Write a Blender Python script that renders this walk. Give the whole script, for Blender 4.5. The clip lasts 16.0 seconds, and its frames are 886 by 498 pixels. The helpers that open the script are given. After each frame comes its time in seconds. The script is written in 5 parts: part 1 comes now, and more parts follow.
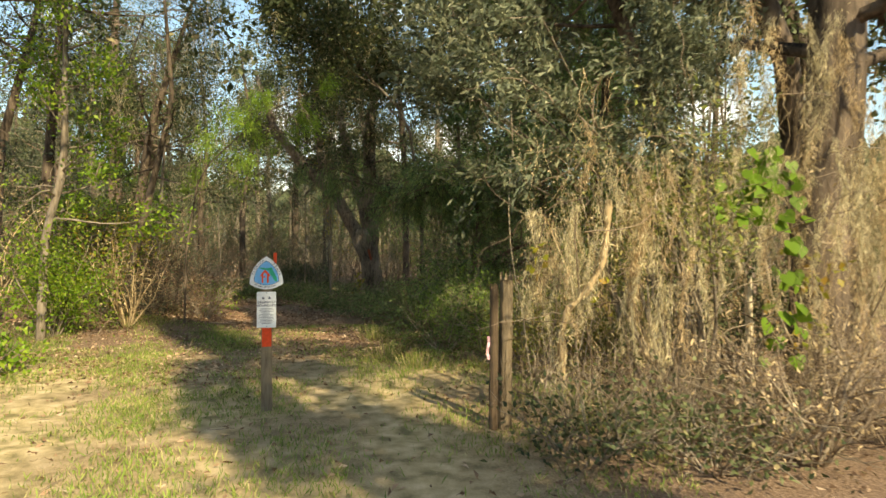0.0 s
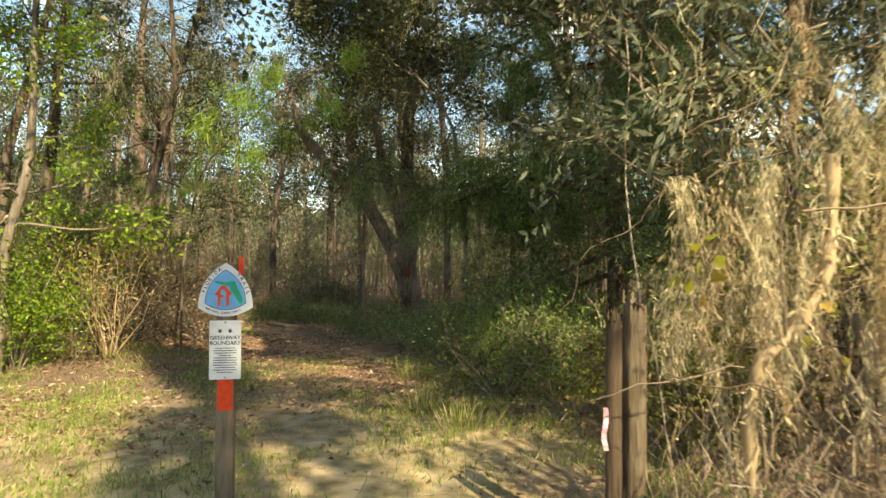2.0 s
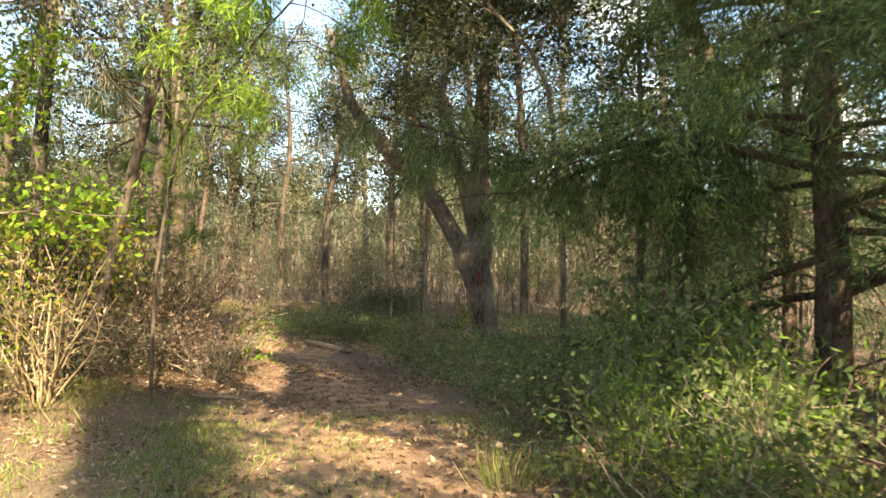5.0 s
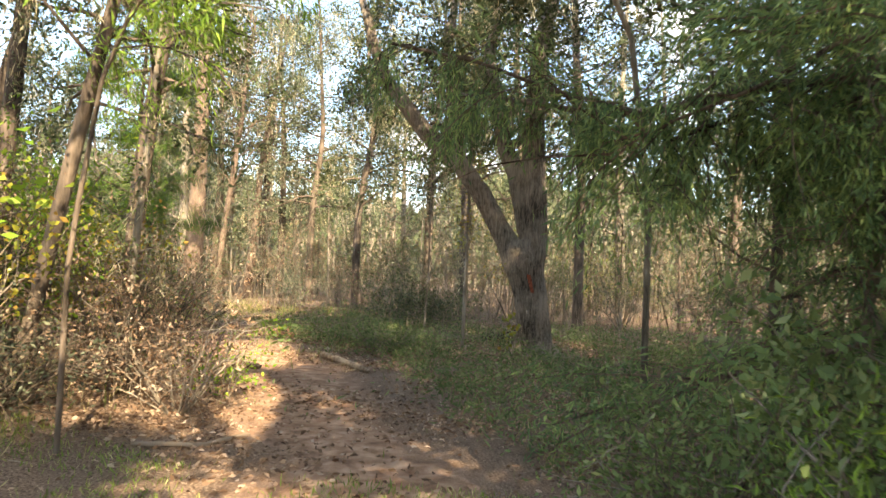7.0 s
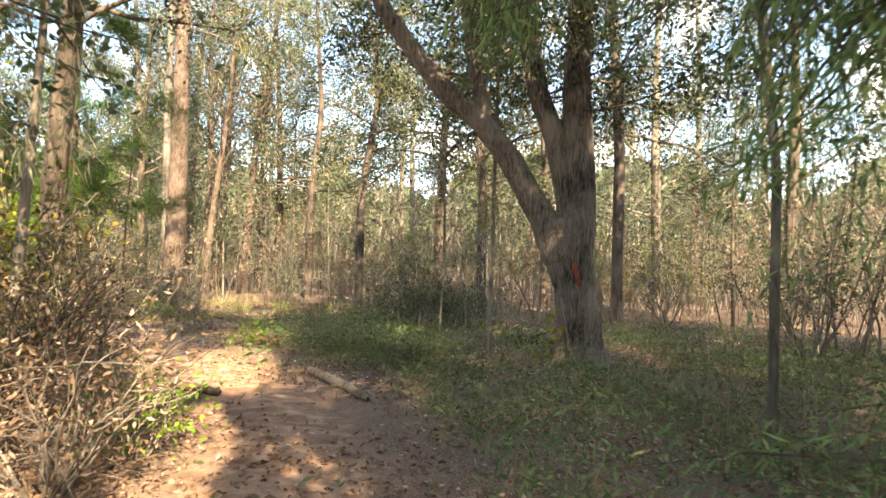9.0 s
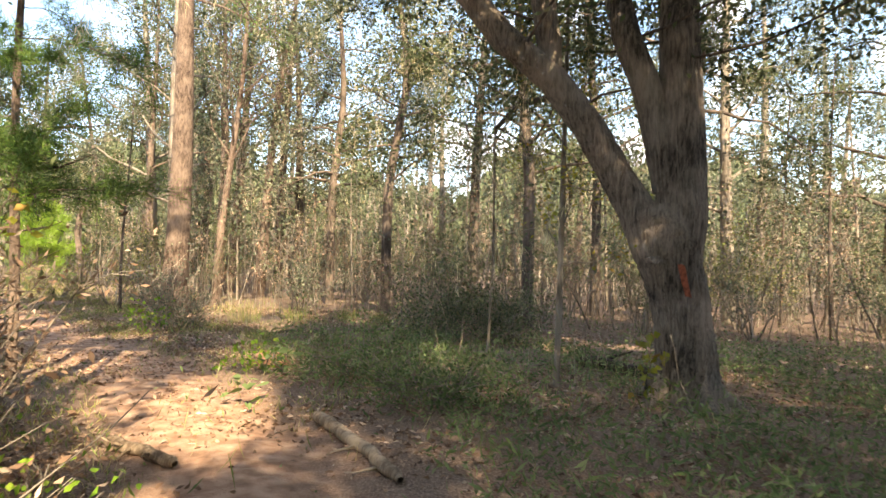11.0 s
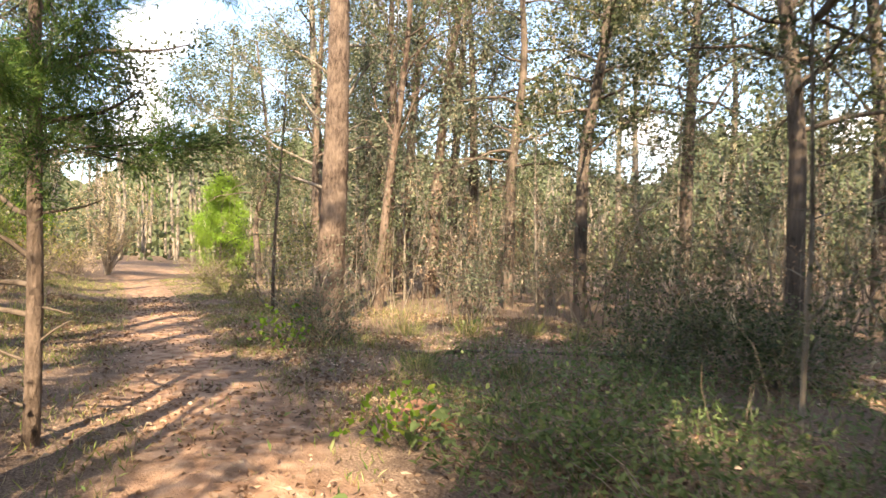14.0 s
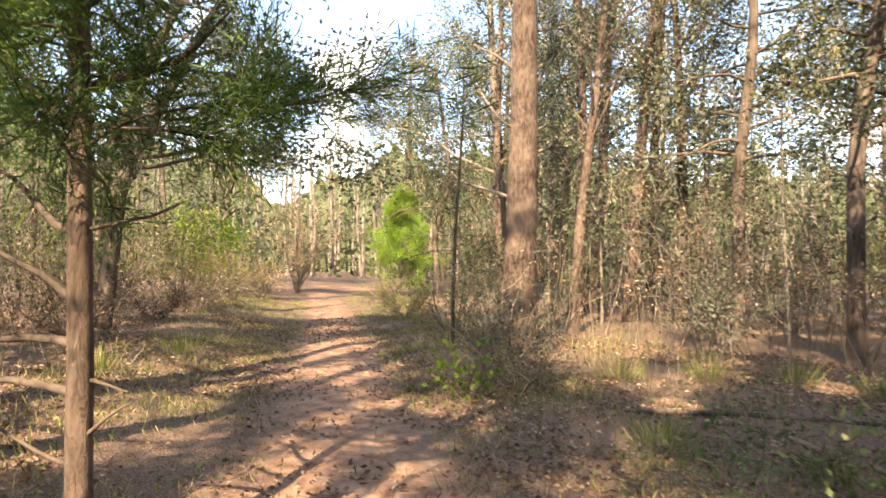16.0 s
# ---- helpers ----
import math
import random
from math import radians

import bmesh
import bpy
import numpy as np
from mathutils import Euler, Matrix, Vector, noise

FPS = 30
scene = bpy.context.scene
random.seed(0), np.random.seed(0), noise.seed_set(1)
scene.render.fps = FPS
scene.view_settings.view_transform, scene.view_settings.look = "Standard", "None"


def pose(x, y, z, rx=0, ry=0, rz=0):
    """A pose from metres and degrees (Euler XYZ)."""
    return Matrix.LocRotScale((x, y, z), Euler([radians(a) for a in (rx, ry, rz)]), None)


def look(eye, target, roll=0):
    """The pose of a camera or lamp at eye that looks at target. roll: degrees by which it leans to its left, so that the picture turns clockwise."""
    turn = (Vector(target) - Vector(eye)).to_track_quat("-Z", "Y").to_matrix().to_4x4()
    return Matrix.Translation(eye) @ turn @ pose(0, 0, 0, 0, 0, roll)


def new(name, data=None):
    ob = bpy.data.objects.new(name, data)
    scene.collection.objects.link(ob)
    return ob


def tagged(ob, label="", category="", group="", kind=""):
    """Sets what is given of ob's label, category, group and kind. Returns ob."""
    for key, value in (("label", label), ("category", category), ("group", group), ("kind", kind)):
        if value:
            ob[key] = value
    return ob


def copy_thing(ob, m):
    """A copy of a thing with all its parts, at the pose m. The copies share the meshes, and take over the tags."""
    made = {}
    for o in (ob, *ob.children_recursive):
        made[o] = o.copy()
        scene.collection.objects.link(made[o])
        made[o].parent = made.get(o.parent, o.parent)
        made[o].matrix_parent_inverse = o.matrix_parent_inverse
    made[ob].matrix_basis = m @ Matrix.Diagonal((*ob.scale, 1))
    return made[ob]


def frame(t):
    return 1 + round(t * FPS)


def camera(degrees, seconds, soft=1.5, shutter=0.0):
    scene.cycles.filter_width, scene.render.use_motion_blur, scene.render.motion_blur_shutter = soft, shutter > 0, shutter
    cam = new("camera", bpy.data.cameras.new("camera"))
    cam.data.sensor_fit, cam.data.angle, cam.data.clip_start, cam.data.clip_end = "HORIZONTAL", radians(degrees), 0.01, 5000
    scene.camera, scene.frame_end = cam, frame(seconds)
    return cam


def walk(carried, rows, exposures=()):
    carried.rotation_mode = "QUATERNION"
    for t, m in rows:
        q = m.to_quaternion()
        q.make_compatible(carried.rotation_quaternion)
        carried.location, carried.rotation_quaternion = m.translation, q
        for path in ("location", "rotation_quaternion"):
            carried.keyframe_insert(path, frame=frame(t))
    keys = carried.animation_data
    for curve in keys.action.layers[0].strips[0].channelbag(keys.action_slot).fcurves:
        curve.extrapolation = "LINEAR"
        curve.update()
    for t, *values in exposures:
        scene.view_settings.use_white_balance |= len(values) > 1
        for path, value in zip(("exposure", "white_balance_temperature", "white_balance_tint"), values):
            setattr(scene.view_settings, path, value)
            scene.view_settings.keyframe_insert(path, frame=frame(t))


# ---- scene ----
cam = camera(69.0, 16.0, soft=1.5, shutter=0.4)
# seconds, x, y, z, yaw, pitch, roll
ROWS = [
    (0, 0, 0, 1.38, 0, -0, 0),
    (0.5, -0.031, 0.546, 1.359, 1.5, -0.1, 0.1),
    (1, -0.016, 1.066, 1.333, 2.9, 0.5, -0),
    (1.5, -0.083, 1.591, 1.307, 3.4, 1.6, -0),
    (2, -0.156, 2.174, 1.286, 3.6, 1.8, 0.1),
    (2.5, -0.281, 2.73, 1.302, 4.01, 2, 0.3),
    (3, -0.333, 3.281, 1.318, 4.21, 1.9, 0.4),
    (3.5, -0.432, 3.838, 1.344, 4.41, 1.9, 0.4),
    (4, -0.556, 4.384, 1.364, 5.82, 1.8, 0.5),
    (4.5, -0.645, 4.919, 1.385, 7.72, 1.8, 0.6),
    (7, -1.13, 7.539, 1.375, 12.86, 1.94, 2.3),
    (7.5, -1.271, 8.085, 1.363, 13.55, 1.52, 2.03),
    (8, -1.484, 8.668, 1.35, 13.54, 1.22, 1.83),
    (8.5, -1.63, 9.234, 1.339, 13.54, 1.12, 1.63),
    (11, -2.596, 11.842, 1.337, 15.94, 1.13, 1.51),
    (11.5, -2.765, 12.371, 1.323, 18.14, 1.04, 1.47),
    (12, -3.019, 12.902, 1.328, 20.63, 0.74, 1.65),
    (12.5, -3.24, 13.43, 1.312, 21.02, 0.42, 1.76),
    (13, -3.52, 13.881, 1.354, 22.73, 0.35, 1.61),
    (13.5, -3.776, 14.275, 1.363, 27.13, 0.26, 1.32),
    (14, -4.108, 14.736, 1.352, 31.33, 0.27, 1.51),
    (14.5, -4.451, 15.195, 1.351, 32.92, 0, 1.44),
    (15, -4.834, 15.591, 1.387, 38.53, 0.14, 1.34),
    (15.5, -5.219, 15.903, 1.43, 43.84, 0.48, 0.8),
    (16, -5.64, 16.239, 1.422, 47.05, 1.12, 0.73),
]


def eye_pose(x, y, z, yaw, pitch, roll):
    a, p = radians(yaw), radians(pitch)
    target = (x - math.sin(a) * math.cos(p), y + math.cos(a) * math.cos(p), z + math.sin(p))
    return look((x, y, z), target, roll)


walk(cam, [(t, eye_pose(*r)) for t, *r in ROWS], [(0.0, 1.06, 8900, -1), (2.0, 1.26, 8800, -1), (3.5, 1.58, 8600, 1), (4.7, 1.86, 8400, 3), (7.0, 2.3, 8100, 7), (8.5, 2.38, 8000, 9), (11.0, 2.14, 7900, 10), (13.5, 2.02, 7700, 11), (16.0, 1.98, 8100, 15)])

# ---- light ----
SUN_EL = radians(37)
SUN_DIR = Vector((0.5 * math.cos(SUN_EL), -0.866 * math.cos(SUN_EL), math.sin(SUN_EL)))

world = bpy.data.worlds.new("sky")
scene.world = world
world.use_nodes = True
wn, wl = world.node_tree.nodes, world.node_tree.links
wn.clear()
w_out = wn.new("ShaderNodeOutputWorld")
w_bg = wn.new("ShaderNodeBackground")
w_sky = wn.new("ShaderNodeTexSky")
w_sky.sky_type, w_sky.sun_disc = "NISHITA", False
w_sky.sun_elevation, w_sky.sun_rotation = SUN_EL, radians(150)
w_sky.dust_density, w_sky.ozone_density = 0.3, 3.0
w_co = wn.new("ShaderNodeTexCoord")
w_noise = wn.new("ShaderNodeTexNoise")
w_noise.inputs["Scale"].default_value, w_noise.inputs["Detail"].default_value = 6.5, 7.0
w_ramp = wn.new("ShaderNodeValToRGB")
w_ramp.color_ramp.elements[0].position, w_ramp.color_ramp.elements[1].position = 0.54, 0.70
w_mix = wn.new("ShaderNodeMixRGB")
w_mix.inputs["Color2"].default_value = (7.6, 7.5, 8.0, 1)
wl.new(w_co.outputs["Generated"], w_noise.inputs["Vector"])
wl.new(w_noise.outputs["Fac"], w_ramp.inputs["Fac"])
wl.new(w_ramp.outputs["Color"], w_mix.inputs["Fac"])
wl.new(w_sky.outputs["Color"], w_mix.inputs["Color1"])
wl.new(w_mix.outputs["Color"], w_bg.inputs["Color"])
wl.new(w_bg.outputs["Background"], w_out.inputs["Surface"])
w_bg.inputs["Strength"].default_value = 0.145

sun_data = bpy.data.lights.new("sun", "SUN")
sun_data.energy, sun_data.angle, sun_data.color = 4.3, radians(0.55), (1.0, 0.90, 0.74)
sun = new("sun", sun_data)
sun.matrix_world = look(SUN_DIR * 60, (0, 0, 0))


# ---- materials ----
def material(name, rough=0.8):
    m = bpy.data.materials.new(name)
    m.use_nodes = True
    b = m.node_tree.nodes["Principled BSDF"]
    b.inputs["Roughness"].default_value = rough
    b.inputs["Specular IOR Level"].default_value = 0.25
    return m, m.node_tree.nodes, m.node_tree.links, b


def ramp_node(nodes, stops):
    r = nodes.new("ShaderNodeValToRGB")
    e = r.color_ramp.elements
    while len(e) < len(stops):
        e.new(0.5)
    for el, (p, c) in zip(e, stops):
        el.position, el.color = p, (*c, 1)
    return r


def noise_node(nodes, links, scale, detail=4.0, coord="Object", stretch=None):
    co = nodes.new("ShaderNodeTexCoord")
    n = nodes.new("ShaderNodeTexNoise")
    n.inputs["Scale"].default_value, n.inputs["Detail"].default_value = scale, detail
    if stretch:
        mp = nodes.new("ShaderNodeMapping")
        mp.inputs["Scale"].default_value = stretch
        links.new(co.outputs[coord], mp.inputs["Vector"])
        links.new(mp.outputs["Vector"], n.inputs["Vector"])
    else:
        links.new(co.outputs[coord], n.inputs["Vector"])
    return n


def leaf_material(name, stops, through_light=0.35, rough=0.55, gain=1.3):
    """Leaves vary one by one; part of the light goes through them."""
    m, nodes, links, b = material(name, rough)
    geo = nodes.new("ShaderNodeNewGeometry")
    r = ramp_node(nodes, [(p, [c * gain for c in col]) for p, col in stops])
    links.new(geo.outputs["Random Per Island"], r.inputs["Fac"])
    big = noise_node(nodes, links, 0.9, 2.0)
    hsv = nodes.new("ShaderNodeHueSaturation")
    val = nodes.new("ShaderNodeMapRange")
    val.inputs["From Min"].default_value, val.inputs["From Max"].default_value = 0.3, 0.7
    val.inputs["To Min"].default_value, val.inputs["To Max"].default_value = 0.7, 1.3
    links.new(big.outputs["Fac"], val.inputs["Value"])
    links.new(val.outputs["Result"], hsv.inputs["Value"])
    links.new(r.outputs["Color"], hsv.inputs["Color"])
    links.new(hsv.outputs["Color"], b.inputs["Base Color"])
    tr = nodes.new("ShaderNodeBsdfTranslucent")
    links.new(hsv.outputs["Color"], tr.inputs["Color"])
    mix = nodes.new("ShaderNodeMixShader")
    mix.inputs["Fac"].default_value = through_light
    links.new(b.outputs["BSDF"], mix.inputs[1])
    links.new(tr.outputs["BSDF"], mix.inputs[2])
    links.new(mix.outputs["Shader"], nodes["Material Output"].inputs["Surface"])
    return m


def bark_material(name, dark, light, scale=9.0, bump=0.5, tall=0.16):
    m, nodes, links, b = material(name, 0.9)
    n1 = noise_node(nodes, links, scale, 8.0, stretch=(1, 1, tall))
    n1.inputs["Roughness"].default_value, n1.inputs["Distortion"].default_value = 0.7, 0.4
    n2 = noise_node(nodes, links, 1.7, 3.0)
    add = nodes.new("ShaderNodeMath")
    add.operation = "MULTIPLY_ADD"
    add.inputs[1].default_value, add.inputs[2].default_value = 0.5, 0.0
    links.new(n2.outputs["Fac"], add.inputs[0])
    s = nodes.new("ShaderNodeMath")
    s.operation = "MULTIPLY_ADD"
    s.inputs[1].default_value = 0.6
    links.new(n1.outputs["Fac"], s.inputs[0])
    links.new(add.outputs[0], s.inputs[2])
    mid = [(x + y) / 2 for x, y in zip(dark, light)]
    r = ramp_node(nodes, [(0.44, dark), (0.54, mid), (0.66, light)])
    links.new(s.outputs[0], r.inputs["Fac"])
    links.new(r.outputs["Color"], b.inputs["Base Color"])
    bp = nodes.new("ShaderNodeBump")
    bp.inputs["Strength"].default_value, bp.inputs["Distance"].default_value = bump, 0.07
    links.new(n1.outputs["Fac"], bp.inputs["Height"])
    links.new(bp.outputs["Normal"], b.inputs["Normal"])
    return m


def plain_material(name, colour, rough=0.6, vary=0.12, scale=30.0, metallic=0.0):
    m, nodes, links, b = material(name, rough)
    n = noise_node(nodes, links, scale, 5.0)
    r = ramp_node(nodes, [(0.3, [c * (1 - vary) for c in colour]), (0.7, [min(1, c * (1 + vary)) for c in colour])])
    links.new(n.outputs["Fac"], r.inputs["Fac"])
    links.new(r.outputs["Color"], b.inputs["Base Color"])
    b.inputs["Metallic"].default_value = metallic
    return m


LEAF_OLIVE = leaf_material("olive_leaves", [(0.0, (0.04, 0.052, 0.024)), (0.5, (0.085, 0.105, 0.046)), (0.9, (0.15, 0.16, 0.078)), (1.0, (0.24, 0.19, 0.10))])
LEAF_GREY = leaf_material("grey_green_leaves", [(0.0, (0.055, 0.068, 0.042)), (0.6, (0.115, 0.13, 0.082)), (1.0, (0.23, 0.23, 0.15))], 0.35, 0.5)
# lighter olive-yellow; on the thicket shrubs the colour stands in for sunlight
LEAF_SUN = leaf_material("sunlit_olive_yellow_leaves", [(0.0, (0.10, 0.12, 0.03)), (0.6, (0.19, 0.21, 0.06)), (1.0, (0.33, 0.29, 0.11))], 0.4)
LEAF_BRIGHT = leaf_material("bright_green_leaves", [(0.0, (0.09, 0.17, 0.02)), (0.6, (0.19, 0.31, 0.035)), (1.0, (0.34, 0.40, 0.06))], 0.45, 0.5, 1.1)
LEAF_HERB = leaf_material("soft_green_herbs", [(0.0, (0.07, 0.10, 0.035)), (0.6, (0.14, 0.19, 0.07)), (1.0, (0.24, 0.26, 0.12))], 0.4, 0.75, 1.3)
LEAF_YELLOW = leaf_material("yellow_green_leaves", [(0.0, (0.22, 0.24, 0.03)), (0.6, (0.38, 0.36, 0.05)), (1.0, (0.45, 0.26, 0.06))], 0.4, 0.55, 0.9)
LEAF_CEDAR = leaf_material("cedar_sprays", [(0.0, (0.05, 0.085, 0.038)), (0.6, (0.11, 0.165, 0.065)), (1.0, (0.22, 0.28, 0.10))], 0.5, 0.6, 1.75)
LEAF_PINE = leaf_material("pine_needles", [(0.0, (0.04, 0.085, 0.02)), (0.6, (0.08, 0.15, 0.03)), (1.0, (0.16, 0.22, 0.05))], 0.3)
LEAF_YOUNG = leaf_material("young_pine_needles", [(0.0, (0.12, 0.22, 0.03)), (1.0, (0.26, 0.36, 0.06))], 0.45, 0.55, 1.35)
LEAF_DEAD = leaf_material("dead_leaves", [(0.0, (0.09, 0.052, 0.034)), (0.5, (0.22, 0.135, 0.085)), (0.8, (0.33, 0.22, 0.15)), (1.0, (0.46, 0.35, 0.26))], 0.2, 0.8)
DRY_VINE = leaf_material("dry_vine", [(0.0, (0.13, 0.09, 0.05)), (0.5, (0.30, 0.22, 0.13)), (1.0, (0.46, 0.36, 0.23))], 0.25, 0.85, 1.6)
MOSS = leaf_material("hanging_moss", [(0.0, (0.16, 0.14, 0.09)), (0.6, (0.30, 0.26, 0.17)), (1.0, (0.42, 0.36, 0.24))], 0.3, 0.9, 2.0)
GRASS_GREEN = leaf_material("green_grass_blades", [(0.0, (0.10, 0.16, 0.03)), (0.6, (0.21, 0.28, 0.06)), (0.85, (0.34, 0.33, 0.12)), (1.0, (0.48, 0.40, 0.22))], 0.35, 0.6, 1.2)
GRASS = leaf_material("grass_blades", [(0.0, (0.09, 0.14, 0.03)), (0.45, (0.20, 0.23, 0.06)), (0.75, (0.36, 0.30, 0.13)), (1.0, (0.50, 0.40, 0.22))], 0.3, 0.6, 1.1)
TWIG = leaf_material("dry_twigs", [(0.0, (0.09, 0.065, 0.045)), (0.6, (0.20, 0.15, 0.11)), (1.0, (0.34, 0.28, 0.21))], 0.0, 0.9)
BARK_OAK = bark_material("oak_bark", (0.055, 0.042, 0.032), (0.42, 0.335, 0.265), 34.0, 1.0, 0.16)
BARK_PINE = bark_material("pine_bark", (0.06, 0.038, 0.028), (0.28, 0.20, 0.15), 22.0, 1.0, 0.35)
BARK_DARK = bark_material("dark_bark", (0.04, 0.03, 0.023), (0.20, 0.15, 0.115), 14.0)
BARK_GREY = bark_material("grey_bark", (0.10, 0.08, 0.06), (0.34, 0.28, 0.22), 14.0)
WOOD_OLD = bark_material("weathered_wood", (0.12, 0.08, 0.05), (0.42, 0.32, 0.22), 20.0)
WOOD_SPLIT = bark_material("split_post_wood", (0.06, 0.042, 0.028), (0.30, 0.23, 0.155), 26.0, 1.0, 0.08)
WOOD_DARK = bark_material("dark_wood", (0.03, 0.02, 0.014), (0.13, 0.09, 0.06), 20.0)
WOOD_POST = bark_material("sign_post_wood", (0.13, 0.10, 0.07), (0.30, 0.24, 0.17), 22.0)

# ---- mesh tools ----
rng = np.random.default_rng(7)
LOOSE = ("moss", "moss_column", "vine_moss", "dry_foliage", "dead_tangle", "dead_growth", "branchwork", "twig_growth", "needles", "ivy", "sprig_foliage", "blade_mass")


def unit(v):
    return v / np.maximum(np.linalg.norm(v, axis=-1, keepdims=True), 1e-9)


def quads(name, verts, faces, mat, parent=None, smooth=False):
    """One mesh object out of arrays of vertices and of four-cornered faces."""
    verts, faces = np.asarray(verts, np.float32).reshape(-1, 3), np.asarray(faces, np.int32).reshape(-1, 4)
    me = bpy.data.meshes.new(name)
    me.vertices.add(len(verts))
    me.vertices.foreach_set("co", verts.ravel())
    me.loops.add(faces.size)
    me.loops.foreach_set("vertex_index", faces.ravel())
    me.polygons.add(len(faces))
    me.polygons.foreach_set("loop_start", np.arange(0, faces.size, 4, dtype=np.int32))
    if smooth:
        me.polygons.foreach_set("use_smooth", np.ones(len(faces), bool))
    me.update(calc_edges=True)
    me.materials.append(mat)
    ob = new(name, me)
    ob.parent = parent
    if name in LOOSE:
        ob["kind"] = "stuff"
    return ob


def part(name, bm, mat, parent, label=""):
    me = bpy.data.meshes.new(name)
    bm.to_mesh(me)
    bm.free()
    me.materials.append(mat)
    ob = new(name, me)
    ob.parent = parent
    return tagged(ob, label)


class Wood:
    """Round tapered branches gathered into one mesh."""

    def __init__(self):
        self.v, self.f, self.n = [], [], 0

    def tube(self, pts, radii, sides=6, rough=0.0, seed=0):
        pts = np.asarray(pts, float)
        radii = np.broadcast_to(np.asarray(radii, float), (len(pts),))
        d = unit(np.gradient(pts, axis=0))
        ref = np.array([0.0, 1.0, 0.0]) if abs(d[:, 1]).max() < 0.95 else np.array([1.0, 0.0, 0.0])
        a = unit(np.cross(d, ref))
        b = np.cross(d, a)
        ang = np.linspace(0, 2 * np.pi, sides, endpoint=False)
        r = radii[:, None] * np.ones(sides)
        if rough:
            k = np.random.default_rng(seed)
            col = k.normal(0, 1, sides)
            col = (col + np.roll(col, 1) * 0.6) / 1.3
            r = r * (1 + rough * (0.6 * col[None] + 0.5 * k.normal(0, 1, r.shape)))
        ring = pts[:, None] + r[..., None] * (np.cos(ang)[None, :, None] * a[:, None] + np.sin(ang)[None, :, None] * b[:, None])
        self.v.append(ring.reshape(-1, 3))
        i = np.arange(len(pts) - 1)[:, None] * sides + np.arange(sides)[None]
        j = np.arange(len(pts) - 1)[:, None] * sides + (np.arange(sides)[None] + 1) % sides
        self.f.append(np.stack([i, j, j + sides, i + sides], -1).reshape(-1, 4) + self.n)
        self.n += len(pts) * sides
        return self

    def mesh(self, name, mat, parent=None):
        return quads(name, np.concatenate(self.v), np.concatenate(self.f), mat, parent, True)


def leaf_arrays(p, d, length, width, k=rng, bend=0.15):
    """Leaves of four corners, from their stalk points p along d."""
    n = len(p)
    length, width = np.broadcast_to(length, (n,))[:, None], np.broadcast_to(width, (n,))[:, None]
    side = unit(np.cross(d, k.normal(0, 1, (n, 3))))
    nor = np.cross(side, d)
    mid = p + d * length * 0.45
    v = np.stack([p, mid + side * width / 2 + nor * length * bend, p + d * length, mid - side * width / 2 + nor * length * bend], 1)
    return v.reshape(-1, 3), np.arange(4 * n).reshape(-1, 4)


def leaves(name, p, d, length, width, mat, parent=None, k=rng, bend=0.15):
    v, f = leaf_arrays(np.asarray(p), unit(np.asarray(d)), length, width, k, bend)
    return quads(name, v, f, mat, parent)


def strands(name, start, length, width, mat, parent=None, k=rng, segs=4, sway=0.12, lean=(0, 0, -1)):
    """Thin ribbons hanging from the start points."""
    start = np.asarray(start, float)
    n = len(start)
    length = np.broadcast_to(length, (n,))
    steps = np.array(lean)[None, None] * (length / segs)[:, None, None] + k.normal(0, 1, (n, segs, 3)) * (sway * length / segs)[:, None, None]
    pts = np.concatenate([start[:, None], start[:, None] + np.cumsum(steps, 1)], 1)
    side = unit(np.stack([k.normal(0, 1, n), k.normal(0, 1, n), 0.1 * k.normal(0, 1, n)], -1))
    taper = np.linspace(1, 0.35, segs + 1)[None, :, None] * np.broadcast_to(width, (n,))[:, None, None] / 2
    v = np.stack([pts - side[:, None] * taper, pts + side[:, None] * taper], 2).reshape(-1, 3)
    i = (np.arange(n)[:, None] * (segs + 1) + np.arange(segs)[None]) * 2
    f = np.stack([i, i + 1, i + 3, i + 2], -1)
    return quads(name, v, f, mat, parent)


# crown gaps cut for sun patches: ground point, reach along and across the beam
SUN_GAPS = np.array([
    (-6.2, 17.1, 1.5, 0.6), (-4.5, 13.7, 1.7, 0.32), (-2.0, 10.1, 0.7, 0.4), (-0.9, 8.3, 1.5, 0.4), (-5.6, 8.6, 5.2, 1.9), (-1.8, 4.3, 0.6, 0.35),
    (-9.2, 18.4, 1.8, 0.7), (-9.9, 19.5, 1.8, 0.8), (-11.6, 17.6, 1.8, 1.2), (-13.0, 19.4, 2.2, 0.7), (-14.6, 22.3, 1.8, 0.6), (-23.0, 27.5, 5.5, 3.5), (-27.6, 35.4, 2.2, 1.7),
    (-5.0, 20.1, 0.45, 0.3), (-8.8, 22.4, 0.5, 0.3), (-9.8, 25.8, 0.6, 0.4), (-8.0, 24.7, 0.6, 0.35), (-3.7, 22.2, 0.6, 0.4), (-2.6, 23.1, 0.6, 0.5),
    (1.2, 15.7, 0.9, 0.45), (1.5, 7.0, 3.3, 2.2), (-3.3, 20.0, 0.4, 0.42), (-13.2, 25.6, 0.7, 0.5), (0.8, 9.7, 1.7, 1.3),
])


